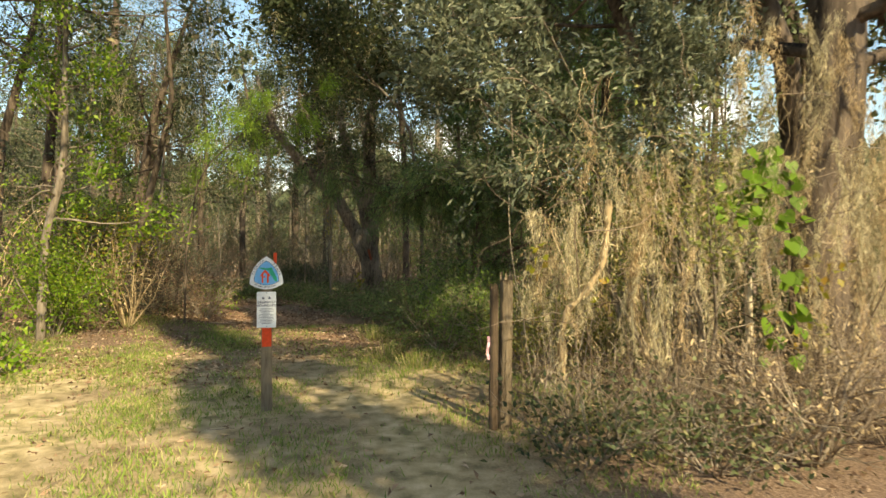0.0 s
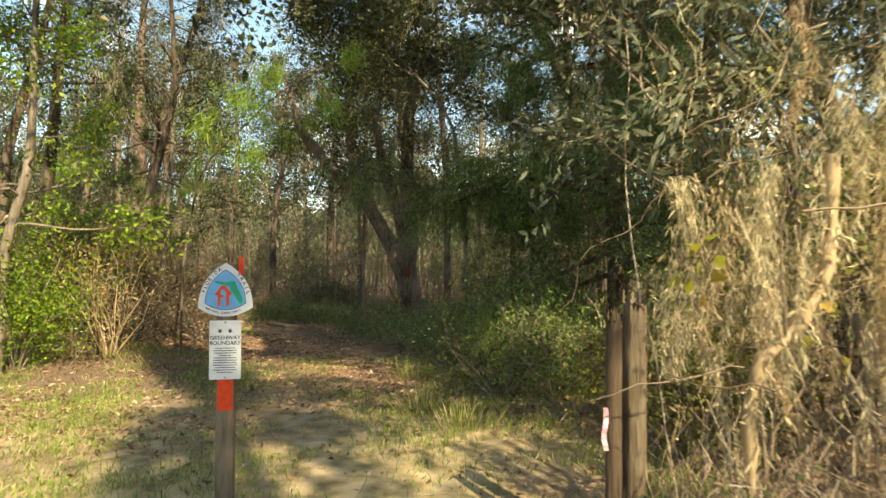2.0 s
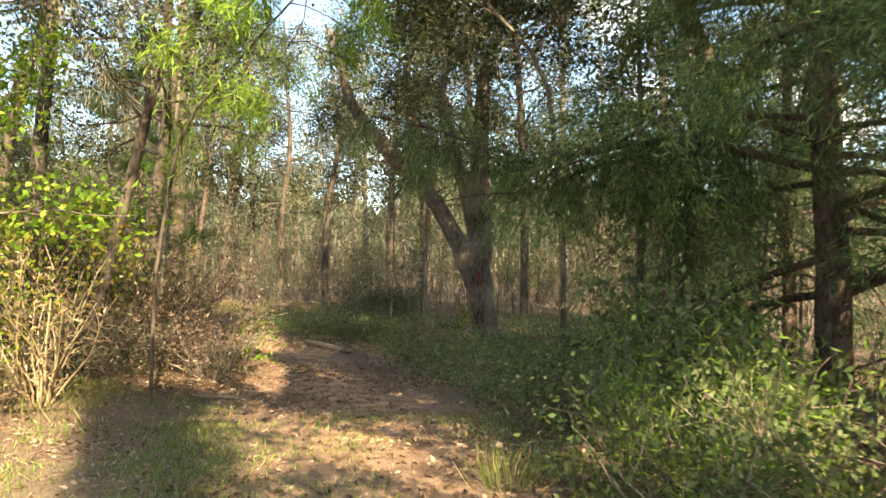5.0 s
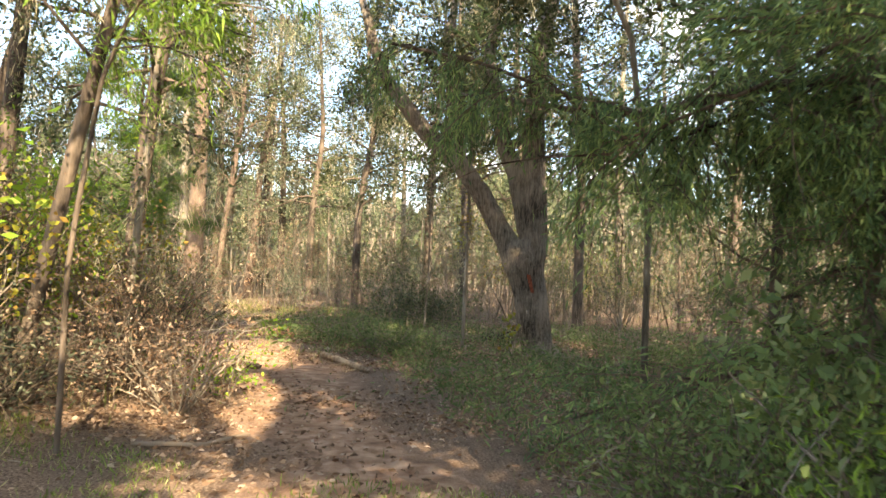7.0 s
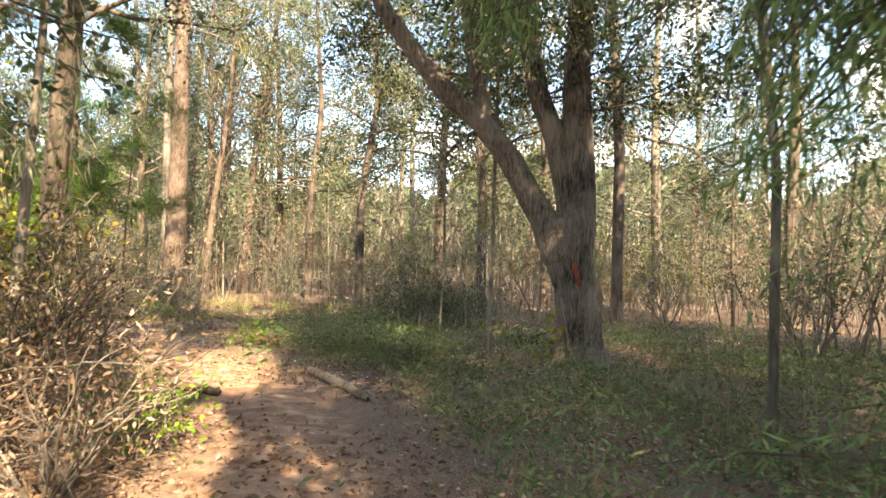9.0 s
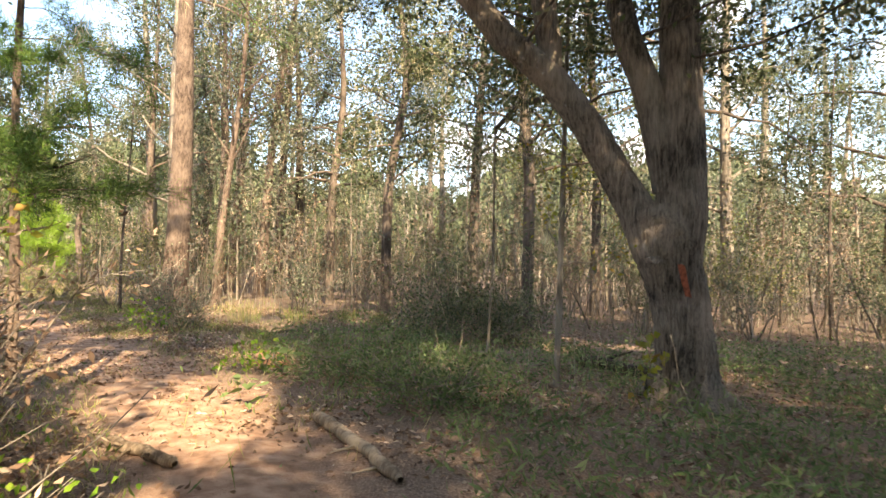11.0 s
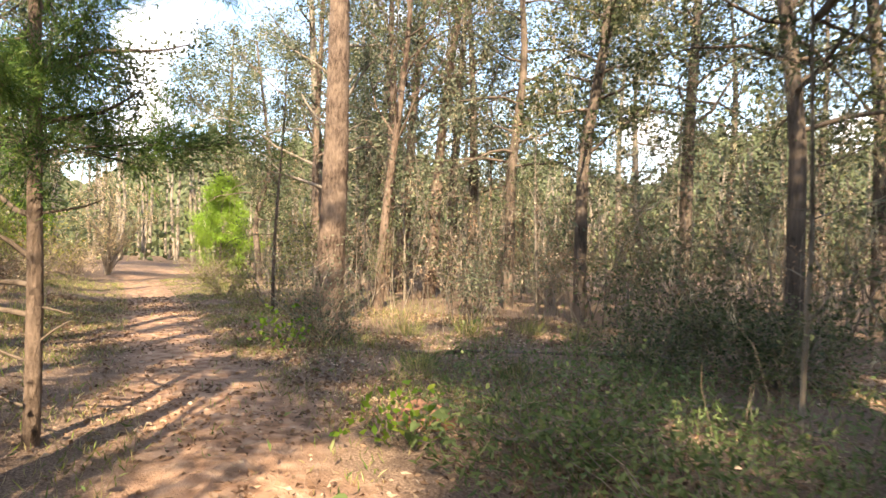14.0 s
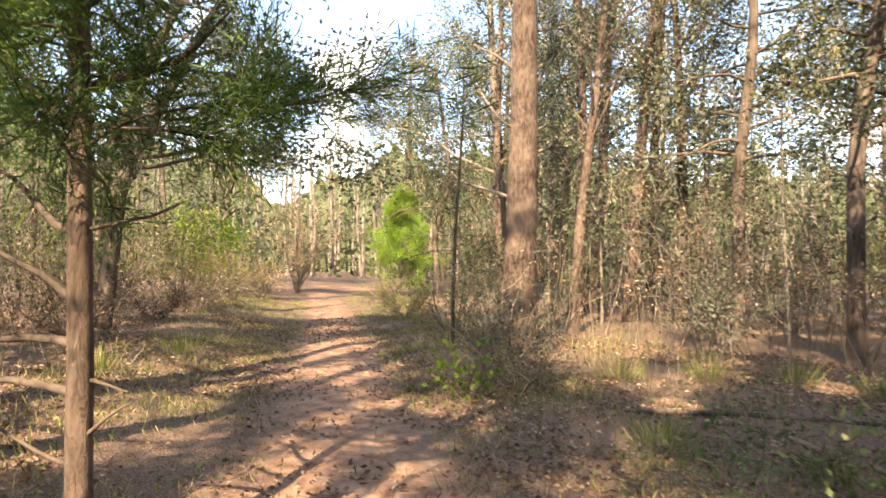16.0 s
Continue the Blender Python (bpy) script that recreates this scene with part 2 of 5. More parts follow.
def shaded(p):
    """True for leaves that stand in none of the sunbeams through the canopy."""
    g = p[:, :2] - np.array(SUN_DIR[:2])[None] * (p[:, 2] / SUN_DIR[2])[:, None]
    edge = 1 + 0.35 * np.sin(p[:, 0] * 3.1 + p[:, 2] * 2.3) * np.sin(p[:, 1] * 2.7 - p[:, 2])
    keep = np.ones(len(p), bool)
    for x, y, ru, rv in SUN_GAPS:
        dx, dy = g[:, 0] - x, g[:, 1] - y
        keep &= ((-0.5 * dx + 0.866 * dy) / ru) ** 2 + ((0.866 * dx + 0.5 * dy) / rv) ** 2 > edge
    return keep | (p[:, 2] < 1.7)


def moss_tufts(name, at, length, parent, k, per=16, mat=None):
    """Hanging beards of fine short fibres."""
    at = np.asarray(at)
    ok = shaded(at)
    at, length = np.repeat(at[ok], per, 0), np.broadcast_to(length, (len(ok),))[ok]
    ln = np.repeat(np.broadcast_to(length, (len(at) // per,)), per)
    fall = k.random(len(at))
    p = at + np.stack([k.normal(0, 0.022, len(at)), k.normal(0, 0.022, len(at)), -fall * ln], -1)
    d = k.normal(0, 0.35, (len(at), 3)) + np.array([0, 0, -1.0])
    return leaves(name, p, d, k.uniform(0.06, 0.16, len(at)), k.uniform(0.005, 0.012, len(at)), mat or MOSS, parent, k, 0.08)


def along(pts, s):
    """Points at the fractions s along a polyline."""
    pts = np.asarray(pts)
    x = np.linspace(0, 1, len(pts))
    return np.stack([np.interp(s, x, pts[:, a]) for a in range(3)], -1)


def curve(start, d, length, n, k, wander=0.15, pull=0.0):
    """A wandering line; pull bends it up or down."""
    p, out, d = np.array(start, float), [np.array(start, float)], np.array(d, float)
    for _ in range(n):
        d = unit(d + k.normal(0, wander, 3) + np.array([0, 0, pull]))
        p = p + d * length / n
        out.append(p.copy())
    return np.array(out)


def grow(k, trunk, radii, limbs, reach, first=0.35, rise=0.4, pull=0.0, twigs=6, sides=8, wander=0.18, rough=0.0, limb_r=0.35):
    """Trunk, limbs and twigs on a trunk line. Returns the wood and the leaf sites: points and outward directions."""
    w, trunk = Wood(), np.asarray(trunk, float)
    w.tube(trunk, radii, sides, rough, 3)
    sites, ways = [], []
    radii = np.broadcast_to(np.asarray(radii, float), (len(trunk),))
    for i in range(limbs):
        s = first + (1 - first) * (i + k.random()) / limbs
        s = min(s, 0.99)
        az = i * 2.4 + k.normal(0, 0.4)
        start = along(trunk, np.array([s]))[0]
        r = np.interp(s, np.linspace(0, 1, len(radii)), radii) * limb_r
        d = unit(np.array([math.cos(az), math.sin(az), rise + k.normal(0, 0.2)]))
        ln = reach * (1.15 - 0.7 * (s - first) / (1 - first)) * k.uniform(0.7, 1.2)
        line = curve(start, d, ln, 6, k, wander, pull)
        w.tube(line, np.linspace(max(r, 0.006), 0.004, 7), 5)
        for _ in range(twigs):
            q = k.uniform(0.3, 1.0)
            td = unit(line[-1] - line[0]) + k.normal(0, 0.6, 3) + np.array([0, 0, pull])
            tw = curve(along(line, np.array([q]))[0], unit(td), ln * k.uniform(0.2, 0.45), 3, k, 0.25, pull)
            w.tube(tw, np.linspace(max(r * 0.3, 0.004), 0.002, 4), 3)
            sites.append(along(tw, np.linspace(0.2, 1, 5)))
            ways.append(np.repeat(unit(tw[-1] - tw[0])[None], 5, 0))
        sites.append(along(line, np.linspace(0.45, 1, 5)))
        ways.append(np.repeat(unit(line[-1] - line[0])[None], 5, 0))
    return w, np.concatenate(sites), np.concatenate(ways)


def clothe(name, sites, ways, count, spread, length, width, mat, parent, k, out=0.6, droop=0.0, bend=0.15, loose=False):
    """Scatter count leaves about the leaf sites."""
    i = k.integers(0, len(sites), count)
    p = sites[i] + k.normal(0, spread, (count, 3))
    d = ways[i] * out + k.normal(0, 0.6, (count, 3)) + np.array([0, 0, droop])
    # leave out leaves that would block a set sun patch
    if not loose:
        ok = shaded(p)
        p, d, count = p[ok], d[ok], int(ok.sum())
    return leaves(name, p, d, length * k.uniform(0.6, 1.3, count), width * k.uniform(0.7, 1.2, count), mat, parent, k, bend)


def thing(name, label, category, at=(0, 0, 0), group=""):
    e = new(name)
    e.location = at
    return tagged(e, label, category, group)


# ---- ground ----
TRAIL = np.array([(0.6, -12.0), (0.2, -4.0), (-0.1, 2.0), (-1.0, 7.0), (-2.6, 11.6), (-4.9, 15.4), (-7.8, 18.0), (-11.6, 20.2), (-15.5, 22.8), (-21.0, 26.2), (-27.0, 30.0), (-36.0, 40.0), (-50.0, 60.0)])
seg_a, seg_b = TRAIL[:-1], TRAIL[1:]


def trail_offset(x, y):
    """Distance from the trail's middle; positive on the left of someone walking in."""
    p = np.stack([np.asarray(x, float), np.asarray(y, float)], -1)[..., None, :]
    ab = seg_b - seg_a
    s = np.clip(((p - seg_a) * ab).sum(-1) / (ab * ab).sum(-1), 0, 1)
    off = p - (seg_a + s[..., None] * ab)
    dist = np.linalg.norm(off, axis=-1)
    i = dist.argmin(-1)[..., None]
    cross = np.take_along_axis(ab[..., 0] * off[..., 1] - ab[..., 1] * off[..., 0], i, -1)[..., 0]
    return np.take_along_axis(dist, i, -1)[..., 0] * np.sign(cross)


def waves(x, y):
    return 0.5 * np.sin(x * 0.9 + 1.3 * np.sin(y * 0.37)) * np.cos(y * 0.8 + 0.7) + 0.3 * np.sin(x * 2.3 + y * 1.1) + 0.2 * np.sin(y * 3.1 - x * 1.7 + 2.0)


def ground_z(x, y):
    x, y = np.asarray(x, float), np.asarray(y, float)
    o = trail_offset(x, y)
    bank = 0.28 * np.clip((o - 1.2) / 1.4, 0, 1) * np.clip((y - 9.5) / 2.5, 0, 1)
    rough = 0.035 * waves(x, y) * np.clip((np.abs(o) - 0.3) / 1.2, 0.25, 1)
    ruts = -0.03 * np.exp(-((np.abs(o) - 0.55) / 0.22) ** 2) * np.clip((y - 12) / 3, 0, 1)
    return bank + rough + ruts


def axis_lines(lo, hi, step):
    fine = np.arange(lo, hi, step)
    grow_out = np.cumsum(step * 1.35 ** np.arange(1, 26))
    grow_out = grow_out[grow_out < 900]
    return np.concatenate([(lo - grow_out)[::-1], fine, fine[-1] + grow_out])


gx, gy = axis_lines(-18.0, 5.0, 0.13), axis_lines(-1.0, 28.0, 0.13)
GX, GY = np.meshgrid(gx, gy, indexing="ij")
GZ = ground_z(GX, GY) + rng.normal(0, 0.006, GX.shape) * (np.abs(GX + 6) < 14)
gi = np.arange(len(gx) - 1)[:, None] * len(gy) + np.arange(len(gy) - 1)[None]
ground_faces = np.stack([gi, gi + len(gy), gi + len(gy) + 1, gi + 1], -1).reshape(-1, 4)

SOIL, nodes, links, b = material("trail_soil", 0.95)
att = nodes.new("ShaderNodeAttribute")
att.attribute_name = "trail"
n_big, n_mid, n_fine = noise_node(nodes, links, 0.7, 4.0), noise_node(nodes, links, 6.0, 6.0), noise_node(nodes, links, 60.0, 4.0)
soil_r = ramp_node(nodes, [(0.30, (0.20, 0.105, 0.062)), (0.5, (0.40, 0.235, 0.15)), (0.70, (0.58, 0.38, 0.26))])
lit_r = ramp_node(nodes, [(0.30, (0.075, 0.048, 0.032)), (0.5, (0.20, 0.13, 0.09)), (0.72, (0.38, 0.27, 0.195))])
links.new(n_mid.outputs["Fac"], soil_r.inputs["Fac"])
links.new(n_fine.outputs["Fac"], lit_r.inputs["Fac"])
m_add = nodes.new("ShaderNodeMath")
m_add.operation = "MULTIPLY_ADD"
m_add.inputs[1].default_value = 1.3
links.new(n_big.outputs["Fac"], m_add.inputs[0])
links.new(att.outputs["Fac"], m_add.inputs[2])
m_rng = nodes.new("ShaderNodeMapRange")
m_rng.inputs["From Min"].default_value, m_rng.inputs["From Max"].default_value = 1.0, 1.6
links.new(m_add.outputs[0], m_rng.inputs["Value"])
m_mix = nodes.new("ShaderNodeMixRGB")
links.new(m_rng.outputs["Result"], m_mix.inputs["Fac"])
links.new(lit_r.outputs["Color"], m_mix.inputs["Color1"])
links.new(soil_r.outputs["Color"], m_mix.inputs["Color2"])
sand_r = ramp_node(nodes, [(0.32, (0.20, 0.17, 0.08)), (0.5, (0.46, 0.36, 0.20)), (0.68, (0.66, 0.52, 0.33))])
links.new(n_mid.outputs["Fac"], sand_r.inputs["Fac"])
open_att = nodes.new("ShaderNodeAttribute")
open_att.attribute_name = "open_sand"
s_mix = nodes.new("ShaderNodeMixRGB")
links.new(open_att.outputs["Fac"], s_mix.inputs["Fac"])
links.new(m_mix.outputs["Color"], s_mix.inputs["Color1"])
links.new(sand_r.outputs["Color"], s_mix.inputs["Color2"])
links.new(s_mix.outputs["Color"], b.inputs["Base Color"])
bp = nodes.new("ShaderNodeBump")
bp.inputs["Strength"].default_value, bp.inputs["Distance"].default_value = 0.7, 0.03
links.new(n_fine.outputs["Fac"], bp.inputs["Height"])
links.new(bp.outputs["Normal"], b.inputs["Normal"])

ground = quads("ground", np.stack([GX, GY, GZ], -1), ground_faces, SOIL, None, True)
mask = ground.data.attributes.new("trail", "FLOAT", "POINT")
off_all = trail_offset(GX, GY)
wooded = np.clip((GY - 6.0) / 5.0, 0.25, 1)
mask.data.foreach_set("value", (np.clip(1.15 - np.abs(off_all) / 1.15, 0, 1) * wooded).astype(np.float32).ravel())
sandy = ground.data.attributes.new("open_sand", "FLOAT", "POINT")
open_ground = np.clip((9.6 - GY) / 3.0, 0, 1) * np.clip((GX + 9) / 2, 0, 1) * np.clip((1.2 - GX) / 1.5, 0, 1) * np.clip(0.75 + 0.5 * waves(GX * 1.7, GY * 1.6), 0, 1)
sandy.data.foreach_set("value", open_ground.astype(np.float32).ravel())
tagged(ground, "sandy orange-brown soil with a worn footpath through woods", "ground", kind="structure")


def on_ground(x, y, sink=0.02):
    return float(ground_z(x, y)) - sink


# ---- large trees along the trail ----
def oak_tree():
    k = np.random.default_rng(11)
    x0, y0 = -2.05, 18.55
    t = thing("oak_tree", "forked oak with rough brown bark and an orange blaze", "tree")
    z0 = on_ground(x0, y0, 0.12)
    s = np.linspace(0, 1, 26)
    line = along([(x0 + 0.06, y0, z0), (x0 + 0.02, y0, 0.5), (x0 - 0.06, y0, 1.1), (x0 - 0.2, y0, 1.6), (x0 - 0.22, y0, 1.95)], s)
    rad = np.interp(line[:, 2], [z0, 0.12, 0.4, 0.8, 1.2, 1.55, 1.75, 1.95], [0.40, 0.315, 0.28, 0.265, 0.275, 0.32, 0.315, 0.24])
    Wood().tube(along(line, np.linspace(0, 1, 70)), np.interp(np.linspace(0, 1, 70), s, rad), 64, 0.05, 1).mesh("trunk", BARK_OAK, t)
    sites, ways = [], []
    limbs = (
        ([(-2.16, 18.54, 1.0), (-2.32, 18.52, 1.5), (-2.5, 18.55, 1.88), (-2.72, 18.52, 2.25), (-2.98, 18.48, 2.72), (-3.36, 18.38, 3.22), (-3.85, 18.2, 3.62), (-4.7, 18.0, 4.7), (-5.3, 18.2, 6.4)], [0.16, 0.23, 0.195, 0.17, 0.165, 0.155, 0.145, 0.11, 0.05]),
        ([(-3.36, 18.4, 3.15), (-3.4, 18.35, 3.6), (-3.5, 18.3, 4.2), (-3.7, 18.5, 5.4), (-3.6, 18.9, 6.8)], [0.10, 0.12, 0.11, 0.09, 0.04]),
        ([(-2.2, 18.6, 2.1), (-2.3, 18.6, 2.6), (-2.43, 18.58, 3.1), (-2.65, 18.55, 3.65), (-3.0, 18.8, 5.2), (-2.8, 19.3, 7.0)], [0.17, 0.165, 0.15, 0.14, 0.11, 0.04]),
        ([(-2.12, 18.56, 1.0), (-2.08, 18.6, 1.9), (-2.09, 18.62, 2.35), (-2.1, 18.62, 3.1), (-2.14, 18.62, 3.75), (-2.1, 18.9, 5.5), (-1.6, 19.2, 7.4)], [0.20, 0.245, 0.23, 0.20, 0.185, 0.14, 0.05]),
    )
    for n, (pts, r) in enumerate(limbs):
        q = np.linspace(0, 1, 44)
        Wood().tube(along(pts, q), np.interp(q, np.linspace(0, 1, len(r)), r), 30, 0.045, 20 + n).mesh("limb", BARK_OAK, t)
        w, si, wa = grow(k, along(pts, np.linspace(0.45, 1, 6)), 0.05, 7, 2.4, 0.15, 0.3, 0.0, 6, 5)
        w.mesh("branch", BARK_DARK, t)
        sites.append(si)
        ways.append(wa)
    w = Wood()
    w.tube([(-3.3, 18.4, 3.3), (-3.35, 19.4, 3.5), (-3.63, 20.3, 3.52), (-4.01, 20.2, 3.42), (-4.27, 20.1, 3.1)], [0.07, 0.06, 0.05, 0.045, 0.03], 8)
    w.tube([(-4.27, 20.1, 3.12), (-3.94, 20.2, 2.93), (-3.5, 20.4, 2.77)], [0.015, 0.012, 0.005], 5)
    w.tube([(-4.27, 20.1, 3.12), (-4.3, 20.1, 2.8), (-4.25, 20.1, 2.6)], [0.015, 0.01, 0.004], 5)
    w.mesh("crooked_branch", BARK_DARK, t)
    # pale knots under the fork, and roots
    for (px, py, pz, r) in ((-2.34, 18.27, 1.40, 0.07),):
        bm = bmesh.new()
        m = Matrix.Translation((px, py, pz)) @ Matrix.Diagonal((1.4, 0.45, 0.6, 1))
        bmesh.ops.create_icosphere(bm, subdivisions=2, radius=r, matrix=m)
        for v in bm.verts:
            v.co += Vector(noise.noise_vector(v.co * 14)) * 0.018
        part("knot", bm, BARK_OAK, t, "pale healed knot in the bark")
    for a in (0.2, 1.5, 2.7, 3.9, 5.2):
        pts = [(x0 + 0.22 * math.cos(a), y0 + 0.22 * math.sin(a), 0.25), (x0 + 0.42 * math.cos(a), y0 + 0.42 * math.sin(a), 0.06), (x0 + 0.75 * math.cos(a), y0 + 0.75 * math.sin(a), -0.1)]
        Wood().tube(along(pts, np.linspace(0, 1, 8)), np.linspace(0.10, 0.03, 8), 10, 0.05, int(a * 10)).mesh("root", BARK_OAK, t)
    # blaze painted on the bark: a thin curved skin
    bm = bmesh.new()
    grid = []
    for i in range(7):
        z = 1.06 + 0.3 * i / 6
        rr = np.interp(z, line[:, 2], rad) + 0.016
        cx, cy = np.interp(z, line[:, 2], line[:, 0]), y0
        grid.append([bm.verts.new((cx + rr * math.sin(a), cy - rr * math.cos(a), z + 0.012 * math.sin(9 * a + i))) for a in (0.14, 0.21, 0.28, 0.35)])
    for i in range(6):
        for j in range(3):
            bm.faces.new((grid[i][j], grid[i][j + 1], grid[i + 1][j + 1], grid[i + 1][j]))
    part("blaze", bm, OLD_BLAZE, t, "faded orange painted blaze")
    sites, ways = np.concatenate(sites), np.concatenate(ways)
    clothe("crown", sites, ways, 26000, 0.2, 0.075, 0.04, LEAF_OLIVE, t, k)
    hang = sites[k.integers(0, len(sites), 260)]
    moss_tufts("moss", hang[hang[:, 2] > 3.2], k.uniform(0.25, 0.7, (hang[:, 2] > 3.2).sum()), t, k)
    # vine leaves at the foot
    p = np.stack([k.normal(-2.36, 0.07, 34), k.normal(18.17, 0.06, 34), k.uniform(0.12, 0.75, 34)], -1)
    leaves("ivy", p, k.normal(0, 0.5, (34, 3)) + np.array([0, -0.6, -0.5]), 0.10, 0.08, LEAF_YELLOW, t, k)


def pine_tree(x, y, h, r, lean, seed, label, crown_n=9000, crown_mat=LEAF_PINE, first=0.5, reach=2.6):
    k = np.random.default_rng(seed)
    t = thing("pine_tree", label, "tree")
    z0 = on_ground(x, y, 0.1)
    s = np.linspace(0, 1, 28)
    line = np.stack([x + lean[0] * h * s + 0.06 * np.sin(s * 7), y + lean[1] * h * s, z0 + h * s], -1)
    rad = r * (1 - 0.75 * s) + r * 0.35 * np.exp(-s * h / 0.35)
    w, si, wa = grow(k, line, rad, 24, reach, first, 0.25, 0.0, 5, 20, 0.16, 0.03, 0.22)
    w.mesh("trunk", BARK_PINE, t)
    clothe("crown", si, wa, crown_n, 0.12, 0.15, 0.010, crown_mat, t, k, 0.9)
    return t


def broadleaf_tree(name, label, trunk, radii, seed, limbs=12, reach=2.2, first=0.35, rise=0.4, leaves_n=5000, leaf=(0.07, 0.035), mat=None, bark=None, moss=0, spread=0.16, pull=0.0, droop=0.0, group=""):
    k = np.random.default_rng(seed)
    t = thing(name, label, "tree", (0, 0, 0), group)
    w, si, wa = grow(k, along(trunk, np.linspace(0, 1, 14)), np.interp(np.linspace(0, 1, 14), np.linspace(0, 1, len(radii)), radii), limbs, reach, first, rise, pull, 6, 12, 0.2, 0.03)
    w.mesh("trunk", bark or BARK_DARK, t)
    if leaves_n:
        clothe("crown", si, wa, leaves_n, spread, leaf[0], leaf[1], mat or LEAF_OLIVE, t, k, 0.6, droop)
    if moss:
        i = k.integers(0, len(si), moss)
        moss_tufts("moss", si[i], k.uniform(0.2, 0.7, moss), t, k)
    return t


BLAZE = plain_material("orange_paint", (0.66, 0.065, 0.02), 0.6, 0.15, 40.0)
OLD_BLAZE = plain_material("faded_orange_paint", (0.30, 0.085, 0.045), 0.85, 0.5, 35.0)
oak_tree()
pine_tree(-12.45, 24.2, 13.0, 0.29, (0.02, 0.0), 21, "tall pine with grey-brown plated bark at the trail's edge", 7000, LEAF_PINE, 0.55, 2.8)

# slender pine close to the trail with bare dead side branches and a dark needle mass above
def slender_pine():
    k = np.random.default_rng(31)
    t = thing("slender_pine", "slender young pine with flaking bark and dead side branches", "tree")
    x, y = -8.6, 16.95
    z0 = on_ground(x, y, 0.1)
    s = np.linspace(0, 1, 30)
    line = np.stack([x + 0.02 * np.sin(s * 9), y + 0.02 * np.cos(s * 6), z0 + 6.0 * s], -1)
    Wood().tube(line, 0.055 - 0.035 * s, 14, 0.06, 4).mesh("trunk", BARK_PINE, t)
    right = np.array([math.cos(radians(47)), math.sin(radians(47)), 0])
    for z, side, up, ln in ((0.65, -1, 0.25, 0.5), (0.95, -1, 0.35, 0.75), (1.15, -1, 0.1, 0.7), (0.75, 0.4, 0.15, 0.3), (1.32, -1, 0.9, 0.55), (1.62, 1, 0.25, 0.45), (1.6, -1, 0.5, 0.7),
                            (2.0, -1, 0.6, 0.9), (2.2, 1, 0.35, 0.8), (2.45, -1, 0.5, 0.9), (2.55, 1, 0.5, 1.0), (0.35, -0.7, 0.1, 0.4), (1.0, 0.6, 0.05, 0.25)):
        d = unit(right * side + np.array([k.normal(0, 0.3), k.normal(0, 0.3), up]))
        pts = curve((x, y, z0 + z), d, ln, 6, k, 0.14)
        Wood().tube(pts, np.linspace(0.022 if ln > 0.5 else 0.012, 0.004, 7), 6).mesh("branch", BARK_DARK, t)
    w, si, wa = grow(k, line[9:], 0.02, 20, 1.4, 0.0, 0.25, -0.05, 7, 6)
    w.mesh("twig_growth", BARK_DARK, t)
    keep = si[:, 2] > 1.75
    w, near, ways = grow(k, line[9:14], 0.018, 18, 0.75, 0.0, 0.1, -0.05, 6, 6)
    w.mesh("twig_growth", BARK_DARK, t)
    clothe("needles", near, ways, 8000, 0.06, 0.10, 0.007, LEAF_PINE, t, k, 0.9, loose=True)
    clothe("needles", si[keep], wa[keep], 42000, 0.05, 0.095, 0.006, LEAF_PINE, t, k, 0.9, loose=True)


slender_pine()

# bright young pine beside the trail further on
def young_pine():
    k = np.random.default_rng(41)
    t = thing("young_pine", "small bright green young pine in sunlight", "tree")
    x, y = -26.4, 33.2
    z0 = on_ground(x, y, 0.05)
    line = np.stack([np.full(8, x), np.full(8, y), z0 + np.linspace(0, 3.9, 8)], -1)
    w, si, wa = grow(k, line, np.linspace(0.06, 0.01, 8), 46, 1.5, 0.05, 0.3, 0.1, 7, 8)
    w.mesh("trunk", BARK_GREY, t)
    clothe("needles", si, wa, 26000, 0.08, 0.22, 0.016, LEAF_YOUNG, t, k, 0.9, 0.3, loose=True)


young_pine()

# trees behind the pine: several leaning stems with bare forked tops
for n, (x, y, h, r, lx, ly) in enumerate(((-15.6, 30.2, 11.0, 0.20, 0.02, 0.0), (-16.5, 32.0, 12.0, 0.22, 0.10, 0.02), (-14.3, 30.5, 11.0, 0.20, 0.12, 0.0), (-17.2, 29.2, 10.0, 0.14, -0.03, 0.0), (-13.2, 27.0, 9.0, 0.12, 0.06, 0.0))):
    k = np.random.default_rng(60 + n)
    s = np.linspace(0, 1, 8)
    z0 = on_ground(x, y, 0.1)
    trunk = np.stack([x + lx * h * s + 0.15 * np.sin(5 * s + n), y + ly * h * s, z0 + h * s], -1)
    broadleaf_tree("woodland_tree", "tall bare-limbed tree with sunlit tan bark", trunk, np.linspace(r, 0.04, 8), 70 + n, 16, 3.4, 0.4, 1.0, 2200, (0.09, 0.05), LEAF_OLIVE, BARK_PINE, 60, 0.22, 0.06, group="trees behind the pine")

# vine-hung tree at the clearing
broadleaf_tree("vine_hung_tree", "dark tree trunk hung with dry tan vines", [(3.45, 5.9, -0.1), (3.5, 5.9, 1.5), (3.62, 5.9, 3.2), (3.6, 6.0, 6.0), (3.9, 6.3, 8.0)], [0.30, 0.26, 0.24, 0.2, 0.06], 81, 26, 1.9, 0.46, 0.3, 11000, (0.10, 0.05), LEAF_OLIVE, BARK_DARK, 420)

